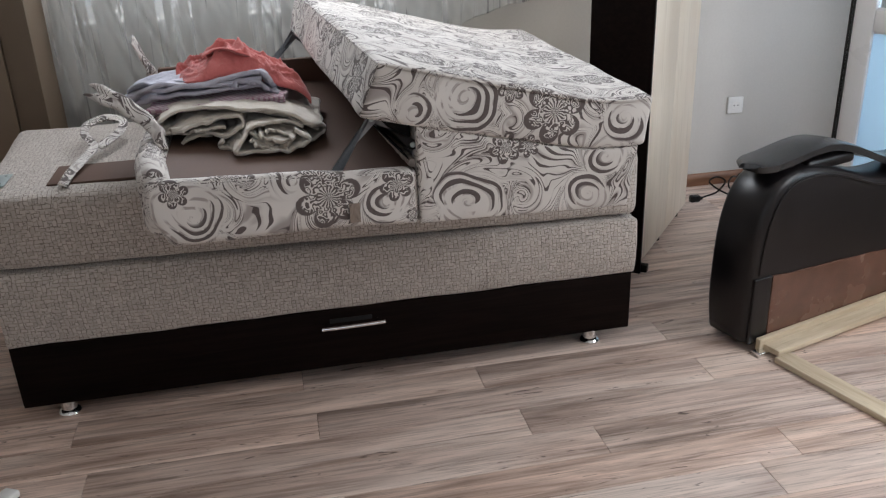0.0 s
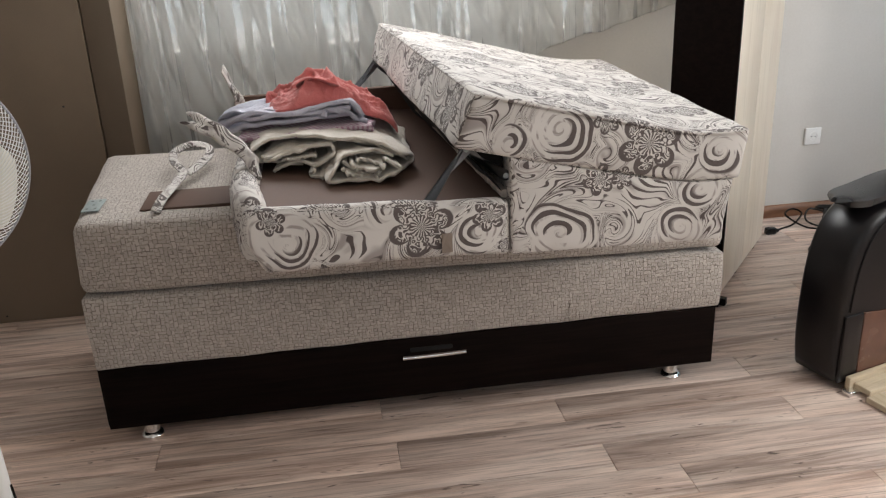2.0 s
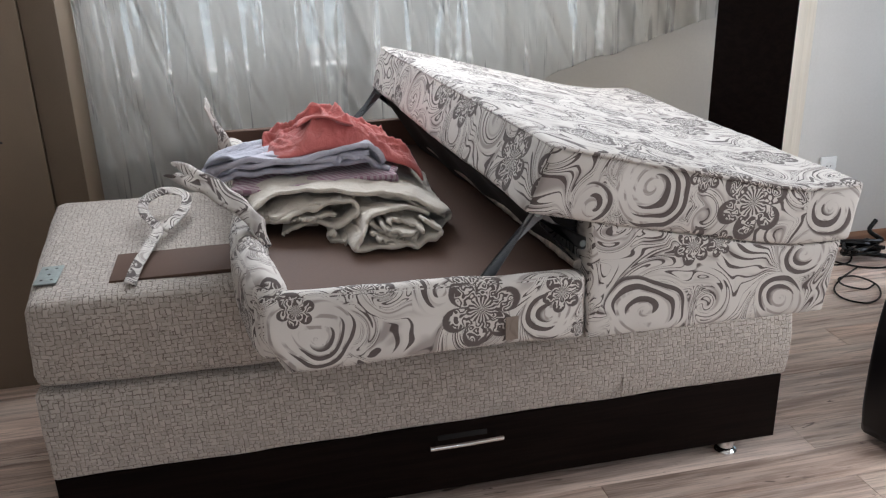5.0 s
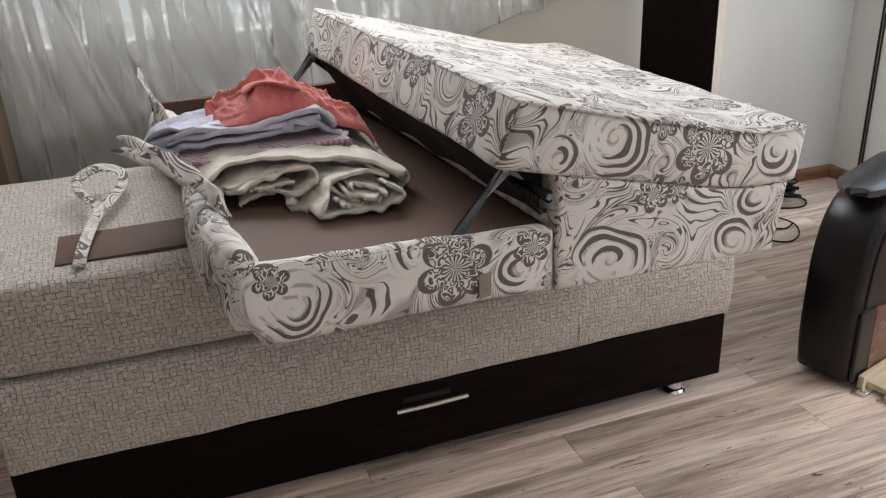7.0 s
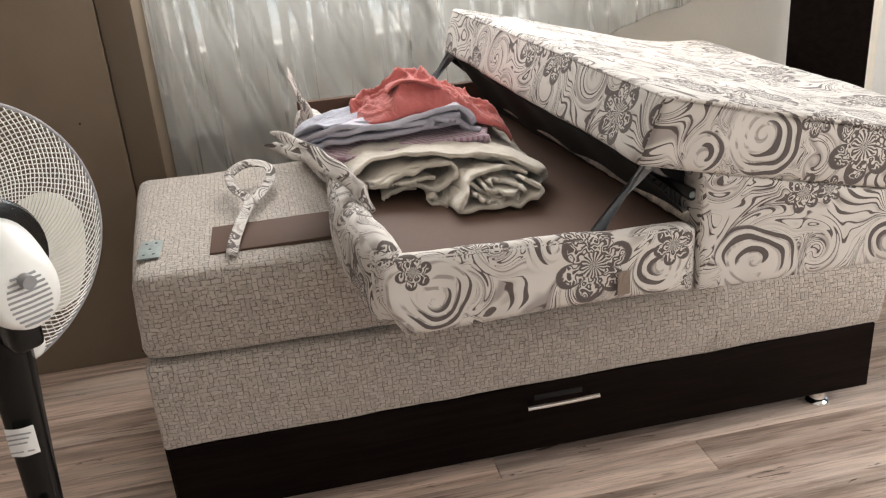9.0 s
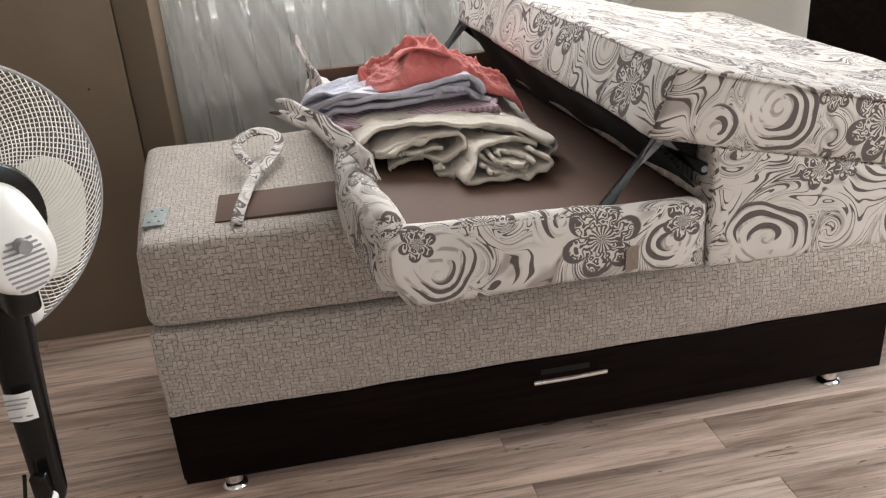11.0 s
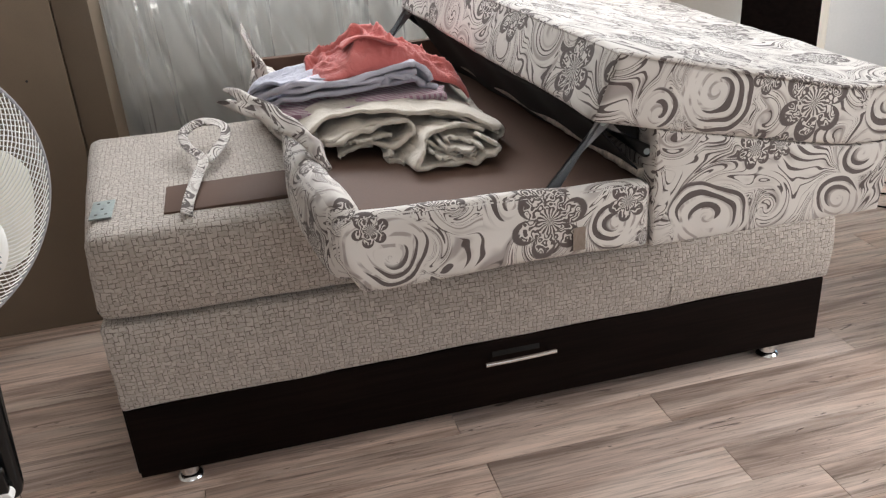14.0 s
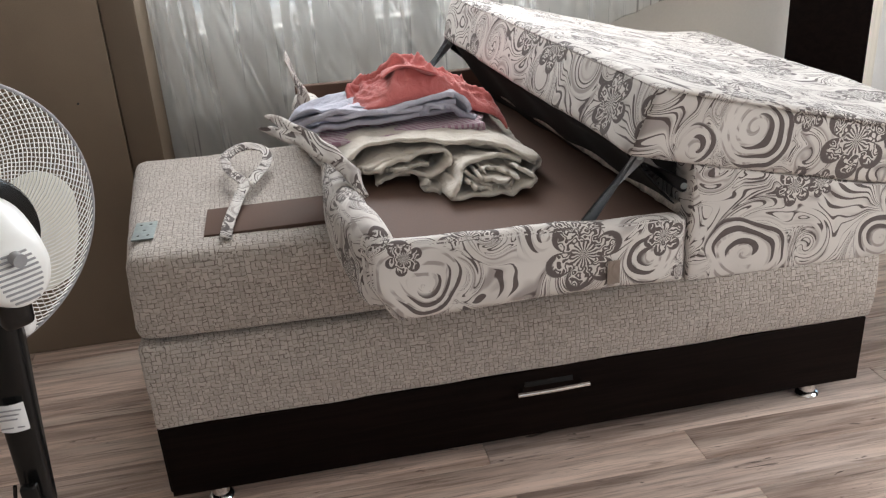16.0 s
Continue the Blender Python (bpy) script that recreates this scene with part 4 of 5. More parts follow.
folded("cream_blanket", [
    [(0.66, 0.862, -0.04, 0.30), (0.56, 0.856, -0.02, 0.30), (0.528, 0.885, -0.04, 0.30), (0.56, 0.918, -0.06, 0.32), (0.65, 0.938, -0.08, 0.33),
     (0.75, 0.948, -0.10, 0.33), (0.84, 0.935, -0.10, 0.33), (0.91, 0.912, -0.08, 0.32), (0.955, 0.880, -0.05, 0.30), (0.945, 0.854, -0.06, 0.30), (0.87, 0.850, -0.12, 0.25)],
    [(0.560, 0.882, -0.045, 0.2), (0.59, 0.903, -0.07, 0.2), (0.66, 0.914, -0.08, 0.2), (0.73, 0.920, -0.09, 0.2), (0.745, 0.900, -0.10, 0.2), (0.70, 0.872, -0.09, 0.2), (0.66, 0.880, -0.06, 0.2), (0.61, 0.872, -0.06, 0.2), (0.585, 0.853, -0.07, 0.1)],
    [(0.885, 0.900, -0.11, 0.2), (0.80, 0.918, -0.13, 0.2), (0.745, 0.905, -0.15, 0.2), (0.725, 0.875, -0.17, 0.1), (0.715, 0.851, -0.19, 0.05), (0.79, 0.850, -0.195, 0.05), (0.865, 0.852, -0.185, 0.05),
     (0.893, 0.876, -0.16, 0.1), (0.865, 0.898, -0.14, 0.1)],
    [(0.765, 0.900, -0.165, 0.0), (0.785, 0.882, -0.17, 0.0), (0.815, 0.870, -0.175, 0.0), (0.850, 0.868, -0.175, 0.0), (0.862, 0.880, -0.17, 0.0), (0.840, 0.887, -0.168, 0.0), (0.805, 0.888, -0.165, 0.0), (0.785, 0.902, -0.16, 0.0)],
    [(0.795, 0.906, -0.155, 0.0), (0.830, 0.897, -0.158, 0.0), (0.872, 0.886, -0.16, 0.0)],
    [(0.685, 0.872, -0.10, 0.0), (0.672, 0.853, -0.115, 0.0), (0.700, 0.851, -0.12, 0.0), (0.712, 0.868, -0.12, 0.0)],
    [(0.545, 0.890, -0.03, 0.2), (0.575, 0.911, -0.05, 0.2), (0.66, 0.926, -0.07, 0.2), (0.76, 0.934, -0.09, 0.2), (0.84, 0.922, -0.095, 0.2), (0.905, 0.898, -0.07, 0.2), (0.935, 0.874, -0.06, 0.2)],
    [(0.750, 0.893, -0.17, 0.0), (0.772, 0.876, -0.175, 0.0), (0.805, 0.862, -0.178, 0.0), (0.852, 0.860, -0.178, 0.0)],
    [(0.605, 0.884, -0.07, 0.1), (0.625, 0.893, -0.075, 0.1), (0.655, 0.898, -0.08, 0.1), (0.695, 0.896, -0.085, 0.1)],
], CREAM, "cream fleece blanket folded over and over in the bed box", "blanket", 0.008, 1, on_board)
folded("striped_sheet", [
    [(0.86, 0.950, -0.05, 0.28), (0.72, 0.962, -0.08, 0.28), (0.58, 0.952, -0.06, 0.28), (0.51, 0.925, 0.02, 0.28), (0.485, 0.930, 0.06, 0.28), (0.52, 0.945, 0.00, 0.28), (0.62, 0.972, -0.06, 0.28), (0.76, 0.978, -0.07, 0.28), (0.86, 0.966, -0.05, 0.28)],
], STRIPED, "pink and plum striped cotton sheet, folded flat on the cream blanket", "bed sheet", 0.010, 3, on_blanket)
folded("lilac_cloth", [
    [(0.80, 0.984, -0.09, 0.28), (0.66, 0.980, -0.08, 0.30), (0.54, 0.958, -0.02, 0.30), (0.452, 0.932, 0.14, 0.32), (0.430, 0.944, 0.16, 0.32), (0.49, 0.972, 0.06, 0.32), (0.60, 1.000, -0.08, 0.30), (0.72, 1.008, -0.10, 0.30), (0.80, 1.012, -0.10, 0.30)],
    [(0.425, 0.952, 0.16, 0.32), (0.50, 0.988, 0.04, 0.32), (0.60, 1.012, -0.08, 0.30), (0.69, 1.020, -0.10, 0.30), (0.76, 1.036, -0.11, 0.28), (0.805, 1.035, -0.11, 0.26), (0.825, 1.008, -0.11, 0.25), (0.835, 0.985, -0.10, 0.25)],
    [(0.72, 0.992, -0.115, 0.1), (0.745, 1.013, -0.12, 0.1), (0.79, 1.006, -0.125, 0.1), (0.82, 0.985, -0.12, 0.1), (0.845, 0.972, -0.11, 0.1)],
], LILAC, "lilac-grey cotton cloth folded in thick layers", "cloth", 0.012, 5, on_sheet)
folded("pale_shirt", [
    [(0.442, 0.968, 0.17, 0.32), (0.47, 0.992, 0.12, 0.32), (0.52, 1.012, 0.05, 0.30), (0.58, 1.022, -0.02, 0.28), (0.64, 1.022, -0.05, 0.25), (0.66, 1.018, -0.05, 0.2)],
], WHITISH, "pale grey cotton garment folded under the coral cloth", "clothing", 0.007, 7, on_sheet)


def crumple(u, v):
    x = 0.560 + 0.368 * u
    y = 0.150 + 0.25 * v
    rise = math.exp(-((u - 0.42) / (0.20 if u < 0.42 else 0.38)) ** 2)
    side = math.sin(math.pi * v) ** 0.6 if 0 < v < 1 else 0
    z = 0.950 - 0.060 * u * u + 0.012 * side + (0.018 + 0.046 * side) * rise
    z -= 0.018 * max(0, 0.12 - u) / 0.12 + 0.03 * max(0, (u - 0.88) / 0.12) ** 2
    w = Vector((x * 5 + 3, y * 4.2, z * 3))
    turn = Vector((w.x + 0.8 * w.y, w.y - 0.6 * w.x, 1.7))
    crease = (1 - min(1, abs(noise.noise(turn * 1.7)) * 2.8)) ** 2.0
    small = (1 - min(1, abs(noise.noise(turn * 4.2 + Vector((9, 0, 0)))) * 3.0)) ** 2
    tiny = (1 - min(1, abs(noise.noise(turn * 9.0 + Vector((0, 3, 0)))) * 3.0)) ** 2
    z += side * (0.024 * crease + 0.012 * small + 0.004 * tiny)
    x += 0.016 * noise.noise(w * 1.7 + Vector((0, 0, 7)))
    y += 0.030 * noise.noise(w * 1.6 + Vector((0, 4, 7)))
    return x, y, z


coral = part("coral_garment", sheet(crumple, 110, 80, 0.005), CORAL, None, "", 180)
tagged(coral, "crumpled coral red cotton garment on top of the heap", "clothing")


def flap(u, v):
    x = 0.640 + 0.135 * u
    z = 1.004 + 0.016 * math.sin(2.6 * u + 0.3) + 0.010 * math.sin(5 * v + 3 * u) - 0.030 * v * v
    return x + 0.02 * v, 0.19 + 0.12 * v + 0.02 * math.sin(6 * u), z


part("folded_edge", sheet(flap, 30, 16, 0.005), CORAL, coral, "folded edge of coral cloth", 180)
part("care_label", sheet(lambda u, v: (0.618 + 0.026 * u, 0.150 - 0.008 * v, 0.950 - 0.020 * v + 0.003 * math.sin(u * 5)), 6, 4, 0.001), WHITISH, coral, "small white sewn-in label")


# ---- wardrobe turned with its back to the room ----
ward = thing("wardrobe", "wardrobe turned round, showing its brown hardboard back", "wardrobe")
part("carcass", box((-0.664, 1.032, 0), (-0.004, BACK - 0.03, 2.02), 0.002), HARDBOARD, ward)
part("back_sheet", rounded((-0.668, 1.006, 0.001), (-0.108, 1.031, 2.02), 0.002, 0), HARDBOARD, ward)
part("back_sheet", rounded((-0.104, 1.016, 0.001), (-0.002, 1.0315, 2.02), 0.002, 0), HARDBOARD_DARK, ward, "darker strip of hardboard")
for x, z in ((-0.225, 0.85), (-0.20, 0.03), (-0.60, 0.03), (-0.27, 1.62), (-0.60, 0.95), (-0.64, 1.6)):
    part("nail", turned(((0.001, 1.0036), (0.004, 1.0042), (0.004, 1.0065)), 8, axis="y"), RUBBER, ward).location = (x, 0, z)

# ---- narrow bookcase, dark side and light front ----
case = thing("bookcase", "tall bookcase with a wenge side and maple doors, standing askew", "bookcase", pose(2.160, 0.495, 0, 0, 0, 50.0))
part("side_panel", box((0, 0, 0.0), (0.018, 0.233, 2.05), 0.002), WENGE, case, "dark wenge side panel")
part("carcass", box((0.019, 0.022, 0.045), (0.73, 0.228, 2.04), 0.002), MAPLE, case)
for a, b in ((0.022, 0.374), (0.378, 0.728)):
    d = part("door", rounded((a, 0.002, 0.048), (b, 0.0195, 2.03), 0.002, 0), MAPLE, case, "plain maple door")
    part("hinge", box((a + 0.004, -0.006, 1.35), (a + 0.022, 0.001, 1.39), 0.002), ZINC, d)
for x in (0.06, 0.37, 0.68):
    for y in (0.04, 0.18):
        part("foot", turned(((0.018, 0), (0.018, 0.03), (0.012, 0.045)), 14), BLACK_PLASTIC, case).location = (x, y, 0)
part("corner_foot", box((0.0185, -0.022, 0.0), (0.05, 0.018, 0.03), 0.004), BLACK_PLASTIC, case)

# ---- detached sofa arm with its wooden frame on the floor ----
arm = thing("couch_side", "detached black leatherette sofa side with a curved lacquered armrest", "sofa side", pose(2.282, -0.145, 0, 0, 0, 16.6))
AT = 0.182
outline = curve_through([(-0.040, 0, 0.0), (-0.058, 0, 0.14), (-0.056, 0, 0.30), (-0.042, 0, 0.42), (-0.010, 0, 0.510), (0.042, 0, 0.566), (0.115, 0, 0.588), (0.22, 0, 0.582), (0.35, 0, 0.545), (0.48, 0, 0.500), (0.60, 0, 0.480), (0.74, 0, 0.484), (0.90, 0, 0.500)], 5)
outline = [Vector(p) for p in outline] + [Vector((0.90, 0, 0.0))]
bm = bmesh.new()
cx, cz = 0.46, 0.25
rings = []
for y, k in ((0.0, 0.045), (0.004, 0.020), (0.012, 0.008), (0.026, 0.0), (AT - 0.026, 0.0), (AT - 0.012, 0.008), (AT, 0.03)):
    ring = []
    for p in outline:
        d = Vector((cx - p.x, 0, cz - p.z)).normalized()
        q = p + d * k
        ring.append(bm.verts.new((q.x, y, max(0.028, q.z))))
    rings.append(ring)
for a, b in zip(rings, rings[1:]):
    for i in range(len(outline)):
        j = (i + 1) % len(outline)
        bm.faces.new((a[i], a[j], b[j], b[i]))
bm.faces.new(rings[0]), bm.faces.new(rings[-1])
part("body", bm, LEATHER, arm, "", 60)
inner = [Vector((p.x + (cx - p.x) * 0.075, -0.001, 0.25 + (p.z - 0.25) * 0.925)) for p in outline if p.z > 0.26]
part("piping", tube(inner, 0.004, 6), LEATHER, arm, "raised seam piping")


def pad_line(s):
    return 0.602 + 0.034 * math.exp(-((s - 0.27) / 0.17) ** 2) - 0.108 * (1 / (1 + math.exp(-(s - 0.52) / 0.08))) + 0.018 * max(0, s - 0.72) / 0.3


def pad(u, v):
    s = -0.040 + 0.955 * u
    w = 0.068 * min(1, (1 - (1 - min(1, u * 9)) ** 2) ** 0.5 + 0.05)
    return s, AT / 2 + w * (2 * v - 1), pad_line(s) + 0.006 * (1 - (2 * v - 1) ** 2)


part("armrest", sheet(pad, 60, 10, 0.022), LACQUER, arm, "curved black lacquered wooden armrest", 60)
part("bracket", turned(((0.018, 0), (0.018, 0.02), (0.012, 0.024), (0.012, 0.05)), 16), CHROME, arm, "chrome bracket").location = (0.100, AT / 2, 0.562)
part("bracket", turned(((0.018, 0), (0.018, 0.02), (0.012, 0.024), (0.012, 0.06)), 16), CHROME, arm, "chrome bracket").location = (0.33, AT / 2, 0.540)
part("rest_support", rounded((0.18, 0.03, 0.560), (0.40, AT - 0.03, 0.600), 0.015, 3), LEATHER, arm)


def scrap(p):
    if p.z > 0.12:
        p.z -= 0.050 * (p.x - 0.05) / 0.85
        p.z += 0.0015 * math.sin(p.x * 40)
    return p


part("bottom_cover", rounded((0.039, -0.009, 0.030), (0.895, 0.002, 0.252), 0.003, (40, 0, 6), 0.0, 0.004, 2, scrap), CHOC, arm, "glossy brown leatherette strip stapled on")
part("bottom_corner", rounded((-0.040, -0.008, 0.030), (0.037, 0.003, 0.258), 0.003, 3, 0.0, 0.002, 4), LEATHER, arm, "folded black leatherette corner")
part("staple_plate", rounded((0.80, -0.008, 0.262), (0.825, -0.001, 0.276), 0.001, 0), ZINC, arm)
for x in (0.05, 0.85):
    part("foot", turned(((0.02, 0.0), (0.02, 0.022), (0.014, 0.030)), 14), BLACK_PLASTIC, arm).location = (x, AT - 0.05, 0)
part("caster", rounded((-0.035, -0.055, 0.0), (0.02, -0.02, 0.016), 0.004, 1), CHROME, arm, "small steel angle fitting")

bed_frame = thing("slat_frame", "raw pine frame of planed boards lying on the floor", "wooden frame", pose(2.282, -0.145, 0, 0, 0, 16.6))
part("board", rounded((-0.012, -0.030, 0.0), (0.945, -0.011, 0.050), 0.002, 0), PINE, bed_frame)
part("board", rounded((0.006, -0.092, 0.012), (0.955, -0.031, 0.032), 0.003, 0), PINE, bed_frame)


def rail(name, a, b, wide, z0, z1):
    a, b = Vector(a), Vector(b)
    ob = part(name, rounded((0, -wide / 2, z0), ((b - a).length, wide / 2, z1), 0.003, 0), PINE, bed_frame)
    d = b - a
    ob.location, ob.rotation_euler = (a.x, a.y, 0), (0, 0, math.atan2(d.y, d.x))
    return ob


rail("cross_board", (0.020, -0.095), (0.020, -1.15), 0.068, 0.0, 0.020)
rail("cross_board", (0.915, -0.095), (0.915, -1.15), 0.068, 0.0, 0.020)

seat = thing("sofa_section", "sofa section in beige and tan striped velour on a black base", "sofa", pose(2.282, -0.145, 0, 0, 0, 16.6))
part("base", rounded((0.965, -0.10, 0.03), (1.40, 0.12, 0.135), 0.02, 3), LEATHER, seat)
part("cushion", rounded((0.975, -0.07, 0.140), (1.40, 0.10, 0.430), 0.06, 8, 0.02, 0.008, 4), CHECK, seat, "striped velour cushion")
for x in (1.0, 1.34):
    for y in (-0.06, 0.08):
        part("foot", turned(((0.02, 0.0), (0.02, 0.032)), 14), BLACK_PLASTIC, seat).location = (x, y, 0)

# ---- standing fan, seen from behind ----
fan = thing("standing_fan", "white and black standing fan with a wire guard, switched off", "fan", pose(-0.071, -0.580, 0))
part("pole", tube([(0, 0, 0.03), (0, 0, 0.470)], 0.02, 20, (0.024, 0.019)), WHITE_PLASTIC, fan, "white tapered lower pole")
part("collar", turned(((0.021, 0.462), (0.0225, 0.466), (0.0225, 0.474), (0.016, 0.478)), 20), CHROME, fan)
part("inner_pole", tube([(0, 0, 0.47), (0, 0, 0.54)], 0.0135, 18), CHROME, fan, "chrome telescopic tube")


def column(p):
    t = min(1, max(0, (p.z - 0.520) / 0.385))
    k = 0.66 + 0.44 * t ** 1.4
    p.x *= k
    p.y = p.y * k + 0.045 * t
    return p


part("control_column", rounded((-0.035, -0.030, 0.520), (0.035, 0.030, 0.922), 0.022, (4, 4, 14), warp=column), BLACK_PLASTIC, fan, "glossy black control column")
part("shoulder", rounded((-0.047, 0.040, 0.815), (0.047, 0.088, 0.912), 0.020, 4), WHITE_PLASTIC, fan, "white plastic shoulder")
tag = part("label_sticker", sheet(lambda u, v: (-0.021 + 0.042 * u, -0.0125 - 0.006 * math.sin(u * 3.14) + 0.045 * (0.048 * v), 0.690 + 0.048 * v), 10, 3, 0.0008), PAPER, fan, "white paper type label")
for k, (w, z) in enumerate(((0.036, 0.715), (0.031, 0.707), (0.027, 0.699), (0.018, 0.684), (0.010, 0.684))):
    part("print_line", box((-0.018 + (0.024 if k == 4 else 0), -0.0202, z + 0.0141), (-0.018 + (0.024 if k == 4 else 0) + w, -0.0186, z + 0.0159), 0), INK, tag)
part("knob", turned(((0.011, -0.050), (0.012, -0.046), (0.012, -0.030)), 16, axis="y"), WHITE_PLASTIC, fan, "small white knob").location = (0.006, 0.006, 0.548)
part("clip", rounded((-0.012, -0.043, 0.555), (0.014, -0.026, 0.600), 0.004, 1), BLACK_PLASTIC, fan)
part("tilt_joint", rounded((-0.020, 0.020, 0.88), (0.020, 0.062, 0.945), 0.008, 2), BLACK_PLASTIC, fan)
part("cable", tube(curve_through([(-0.020, -0.03, 0.60), (-0.034, -0.034, 0.52), (-0.036, -0.034, 0.42), (-0.030, -0.030, 0.345), (-0.024, -0.028, 0.320)], 8), 0.0032, 8), BLACK_PLASTIC, fan, "black mains cable")
part("cable_end", rounded((-0.034, -0.036, 0.290), (-0.016, -0.020, 0.330), 0.005, 1), BLACK_PLASTIC, fan)
part("cable", tube(curve_through([(0.022, 0.0, 0.30), (0.030, 0.0, 0.20), (0.045, 0.01, 0.10), (0.07, 0.02, 0.045), (0.10, -0.04, 0.004), (0.06, -0.22, 0.004), (-0.15, -0.40, 0.004)], 10), 0.003, 8), BLACK_PLASTIC, fan)
for k in range(4):
    a = radians(63 + 90 * k)
    leg = part("base_leg", rounded((0.02, -0.022, 0.012), (0.265, 0.022, 0.034), 0.006, (6, 0, 0), warp=lambda p: Vector((p.x, p.y, p.z + 0.03 * (1 - p.x / 0.265)))), WHITE_PLASTIC, fan)
    leg.rotation_euler = (0, 0, a)
    part("foot_pad", rounded((0.235, -0.02, 0), (0.262, 0.02, 0.0125), 0.003, 1), RUBBER, leg)

HEAD = pose(-0.036, 0.083, 0.996, 4, 0, 41)
R = 0.228


def placed(ob, m=HEAD):
    ob.matrix_basis = m
    return ob


def guard(depth, swirl, r_in, n=112):
    bm = bmesh.new()
    for k in range(n):
        a0 = 2 * math.pi * k / n
        pts = []
        for i in range(7):
            t = i / 6
            r = r_in + (R - r_in) * t
            a = a0 + swirl * t
            y = depth * (1 - t ** 2.6)
            pts.append((r * math.cos(a), y, r * math.sin(a)))
        tube(pts, 0.00105, 4, bm=bm)
    return bm


def hoop(r, y, thick):
    return tube([(r * math.cos(a), y, r * math.sin(a)) for a in (2 * math.pi * i / 72 for i in range(73))], thick, 8)


placed(part("rear_guard", guard(-0.062, 0.62, 0.075), WHITE_PLASTIC, fan, "white wire rear guard"))["kind"] = "stuff"
placed(part("front_guard", guard(0.070, -0.62, 0.050), WHITE_PLASTIC, fan, "white wire front guard"))["kind"] = "stuff"
placed(part("rim", hoop(R, 0, 0.0034), INK, fan, "grey rim joining the guards"))
placed(part("front_badge", turned(((0.052, 0.066), (0.050, 0.074), (0.030, 0.078)), 28, axis="y"), WHITE_PLASTIC, fan))
for k in range(3):
    a0 = radians(97 - 120 * k)

    def blade(u, v, a0=a0):
        r = 0.036 + 0.172 * u
        half = 0.74 * math.sin(math.pi * (0.10 + 0.82 * u)) ** 0.55
        return r * math.cos(a0 + (2 * v - 1) * half), 0.006 + 0.034 * (v - 0.5), r * math.sin(a0 + (2 * v - 1) * half)
    placed(part("blade", sheet(blade, 16, 14, 0.002), BLADE, fan, "cream translucent plastic blade", 60))
placed(part("hub", turned(((0.030, -0.025), (0.036, -0.010), (0.036, 0.030), (0.020, 0.044)), 28, axis="y"), BLADE, fan))
placed(part("motor_ring", turned(((0.060, -0.082), (0.094, -0.074), (0.098, -0.064), (0.094, -0.056), (0.05, -0.052)), 40, axis="y"), BLACK_PLASTIC, fan, "black ring round the motor"))


def motor(p):
    """The housing narrows and droops to its vented end."""
    t = max(0, (-0.075 - p.y) / 0.135)
    k = 1.0 - 0.20 * t ** 1.5
    p.x, p.z = p.x * k, p.z * k - 0.020 * t ** 1.5
    p.y -= 0.030 * t * (0.072 - p.z) / 0.14 - 0.02 * t
    p.y = p.y if p.y > -0.075 else -0.075 + (p.y + 0.075) * 0.72
    return p


bm = turned(((0.060, -0.070), (0.079, -0.078), (0.0785, -0.100), (0.077, -0.130), (0.075, -0.165), (0.072, -0.195), (0.066, -0.212), (0.054, -0.2205), (0.030, -0.2225), (0.006, -0.223)), 44, axis="y")
for v in bm.verts:
    v.co = motor(v.co)
    v.co.x, v.co.z = v.co.x * 0.92, v.co.z * 0.92
housing = placed(part("motor_housing", bm, WHITE_PLASTIC, fan, "white rounded motor housing"))
for k in range(10):
    x = -0.044 + 0.0098 * k
    h = (0.055 ** 2 - x ** 2) ** 0.5 * 0.72
    p0, p1 = motor(Vector((-h, -0.221, x))), motor(Vector((h, -0.221, x)))
    part("vent_slot", tube([p0 + Vector((0, -0.0005, 0)), (p0 + p1) / 2 + Vector((0, -0.0022, 0)), p1 + Vector((0, -0.0005, 0))], 0.0019, 6), INK, housing, "grey vent slot")
part("oscillation_knob", turned(((0.006, 0.0), (0.007, 0.004), (0.007, 0.009), (0.004, 0.011)), 16), RUBBER, housing, "small dark knob").location = (0.0, -0.112, 0.068)
part("vent_boss", turned(((0.010, -0.232), (0.010, -0.215)), 18, axis="y"), INK, housing).location = (0.0, 0.040, 0.006)
placed(part("neck", rounded((-0.024, -0.150, -0.120), (0.024, -0.095, -0.055), 0.012, 2), BLACK_PLASTIC, fan))

# ---- odds and ends on the floor ----
cable = part("floor_cable", tube(curve_through([(2.76, 1.18, 0.012), (2.82, 1.22, 0.006), (2.90, 1.26, 0.006), (2.98, 1.33, 0.03), (2.94, 1.35, 0.05), (2.88, 1.30, 0.04), (2.94, 1.20, 0.006), (3.05, 1.19, 0.006), (3.10, 1.27, 0.03), (3.02, 1.33, 0.05), (2.96, 1.24, 0.02), (3.06, 1.13, 0.006),
                                               (3.18, 1.10, 0.006), (3.24, 1.18, 0.008), (3.14, 1.28, 0.01)], 10), 0.0045, 8), BLACK_PLASTIC)
tagged(cable, "tangled black mains cable on the laminate floor", "cable")
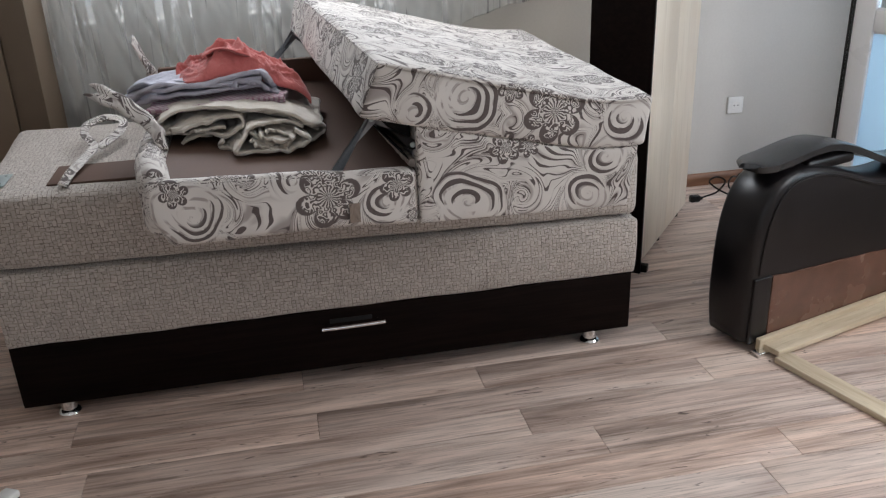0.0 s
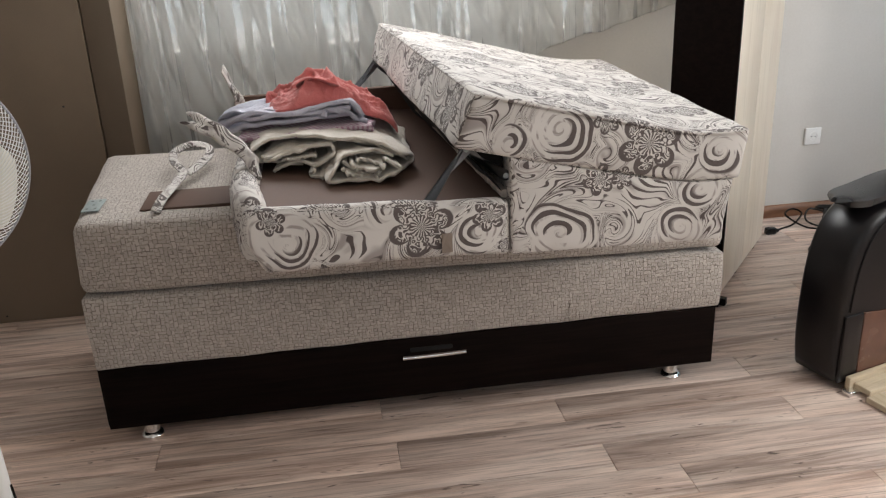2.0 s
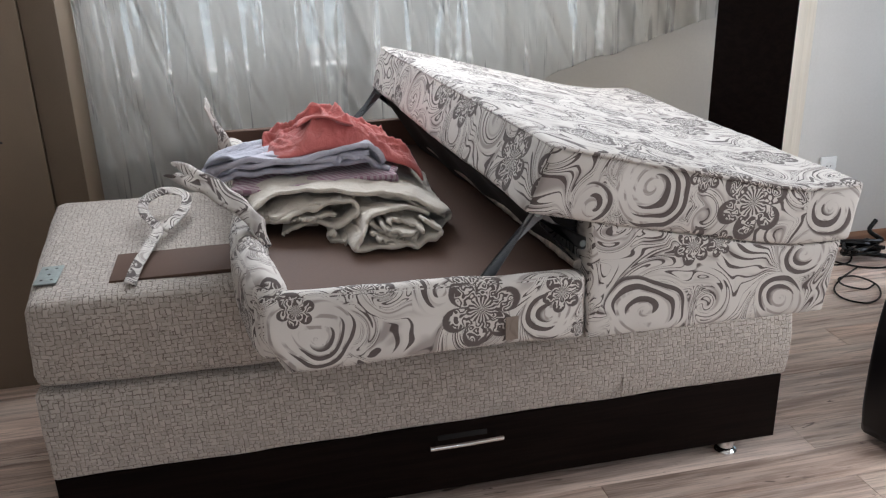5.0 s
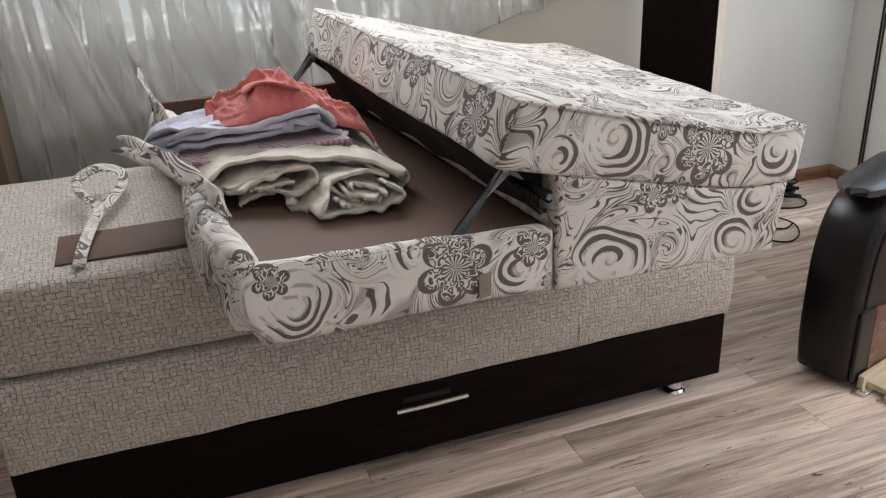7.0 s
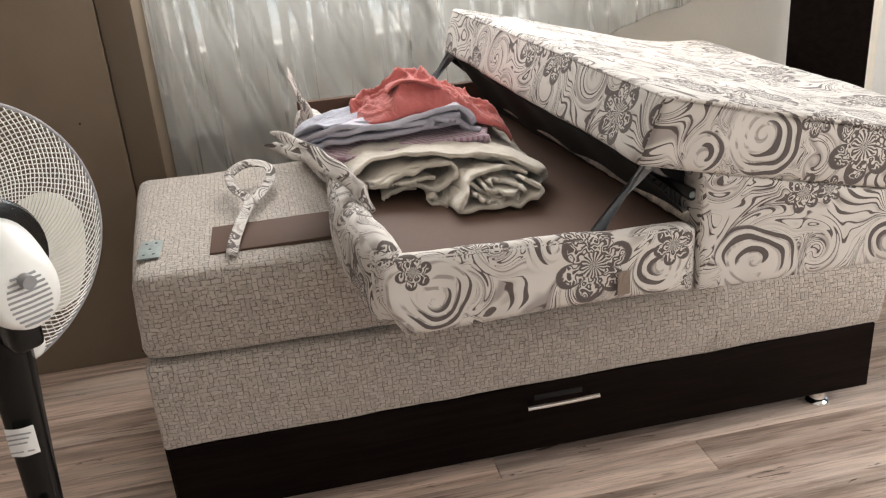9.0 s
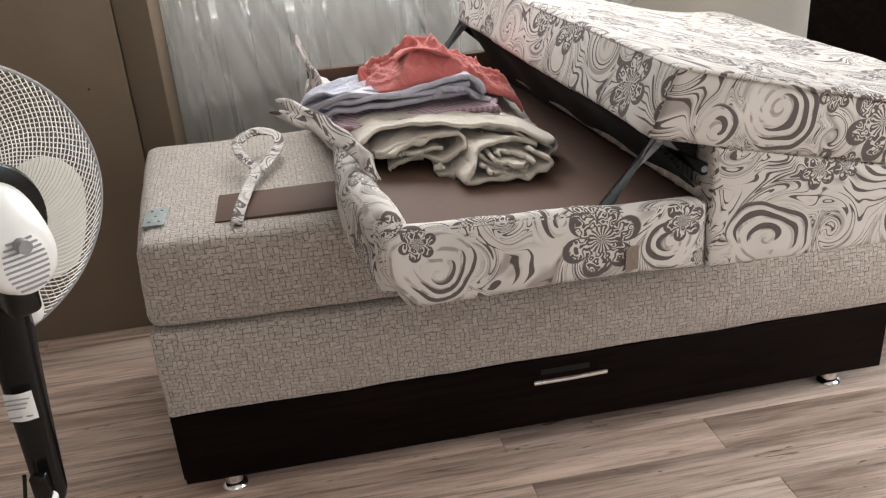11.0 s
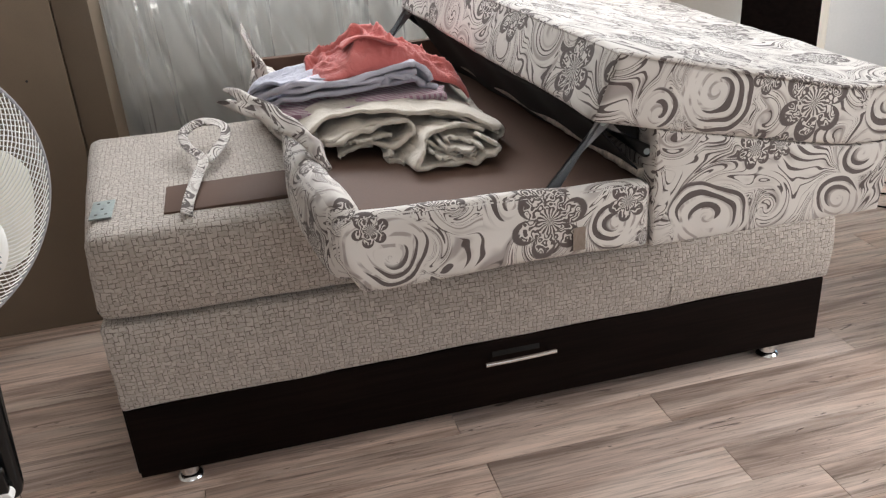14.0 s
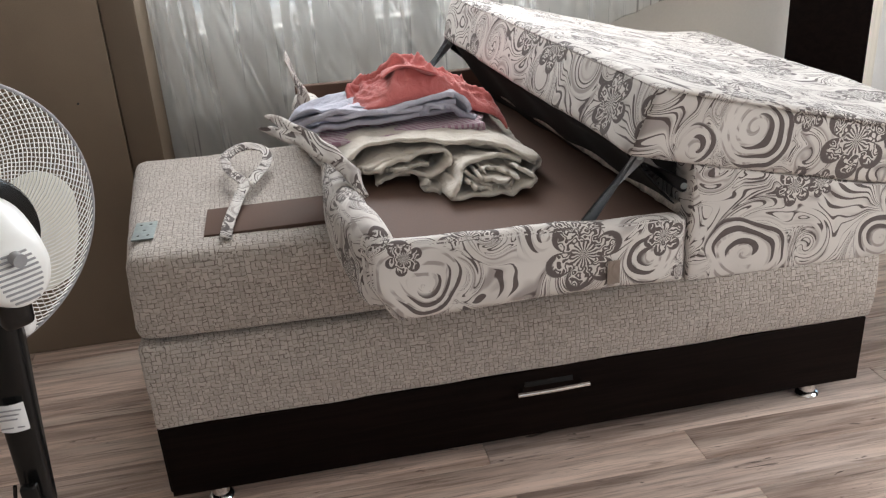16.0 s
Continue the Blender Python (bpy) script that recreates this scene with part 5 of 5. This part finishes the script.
coil = part("cable_coil", tube(curve_through([(3.02, 1.10, 0.02), (2.90, 1.04, 0.006), (2.80, 0.95, 0.006), (2.78, 0.86, 0.006), (2.84, 0.80, 0.006), (2.93, 0.84, 0.006), (2.99, 0.94, 0.010), (2.96, 1.03, 0.014),
                                              (2.88, 1.03, 0.014), (2.86, 0.97, 0.010), (2.92, 0.92, 0.006), (2.99, 0.95, 0.006)], 12), 0.0038, 8), BLACK_PLASTIC)
tagged(coil, "thin black cable lying in loose loops on the laminate floor", "cable")
rnd_cable = random.Random(9)
lump = [(3.10 + 0.085 * math.sin(k * 1.9) + rnd_cable.uniform(-0.03, 0.03), 1.22 + 0.05 * math.cos(k * 2.6) + rnd_cable.uniform(-0.02, 0.02), 0.022 + 0.0032 * k + rnd_cable.uniform(0, 0.014)) for k in range(22)]
bundle = part("cable_bundle", tube(curve_through(lump + [(3.18, 1.25, 0.12), (3.23, 1.28, 0.155)], 6), 0.010, 8), BLACK_PLASTIC)
tagged(bundle, "tangled bundle of thick black cable beside the skirting", "cable")
plug = part("plug", rounded((2.715, 1.165, 0.0), (2.765, 1.195, 0.032), 0.007, 2), BLACK_PLASTIC, None)
tagged(plug, "black plastic plug lying beside the skirting", "plug")
part("cord_end", rounded((2.764, 1.172, 0.008), (2.780, 1.188, 0.022), 0.003, 1), BLACK_PLASTIC, plug)
parcel = part("black_case", rounded((-1.05, 0.17, 0.0), (-0.725, 0.36, 0.075), 0.012, 2), LEATHER)
tagged(parcel, "low black leatherette case lying on the floor", "case")
part("lid_seam", box((-1.052, 0.168, 0.045), (-0.723, 0.362, 0.048), 0.001), RUBBER, parcel)


# ---- floor planks ----
PW, PL = 0.134, 1.22
plank_meshes = {}


def plank_mesh(length):
    key = round(length, 2)
    if key not in plank_meshes:
        plank_meshes[key] = mesh_of("plank", box((0, 0, -0.010), (key - 0.0012, PW - 0.0012, 0), 0.0012), OAK)
    return plank_meshes[key]


rng = random.Random(4)
row, y = 0, -0.280 - 25 * PW
while y < BACK:
    shift = {24: 1.44, 25: 0.85, 26: 0.15, 23: 0.40}.get(row, rng.uniform(0, PL)) % PL
    x = shift - PL * 4
    while x < RIGHT + 0.1:
        a, b = max(x, LEFT), min(x + PL, RIGHT + 0.15)
        if b - a > 0.05 and y > FRONT - PW:
            ob = new("plank", plank_mesh(b - a))
            ob.location, ob.parent = (a, y, 0), floor
        x += PL
    row, y = row + 1, y + PW
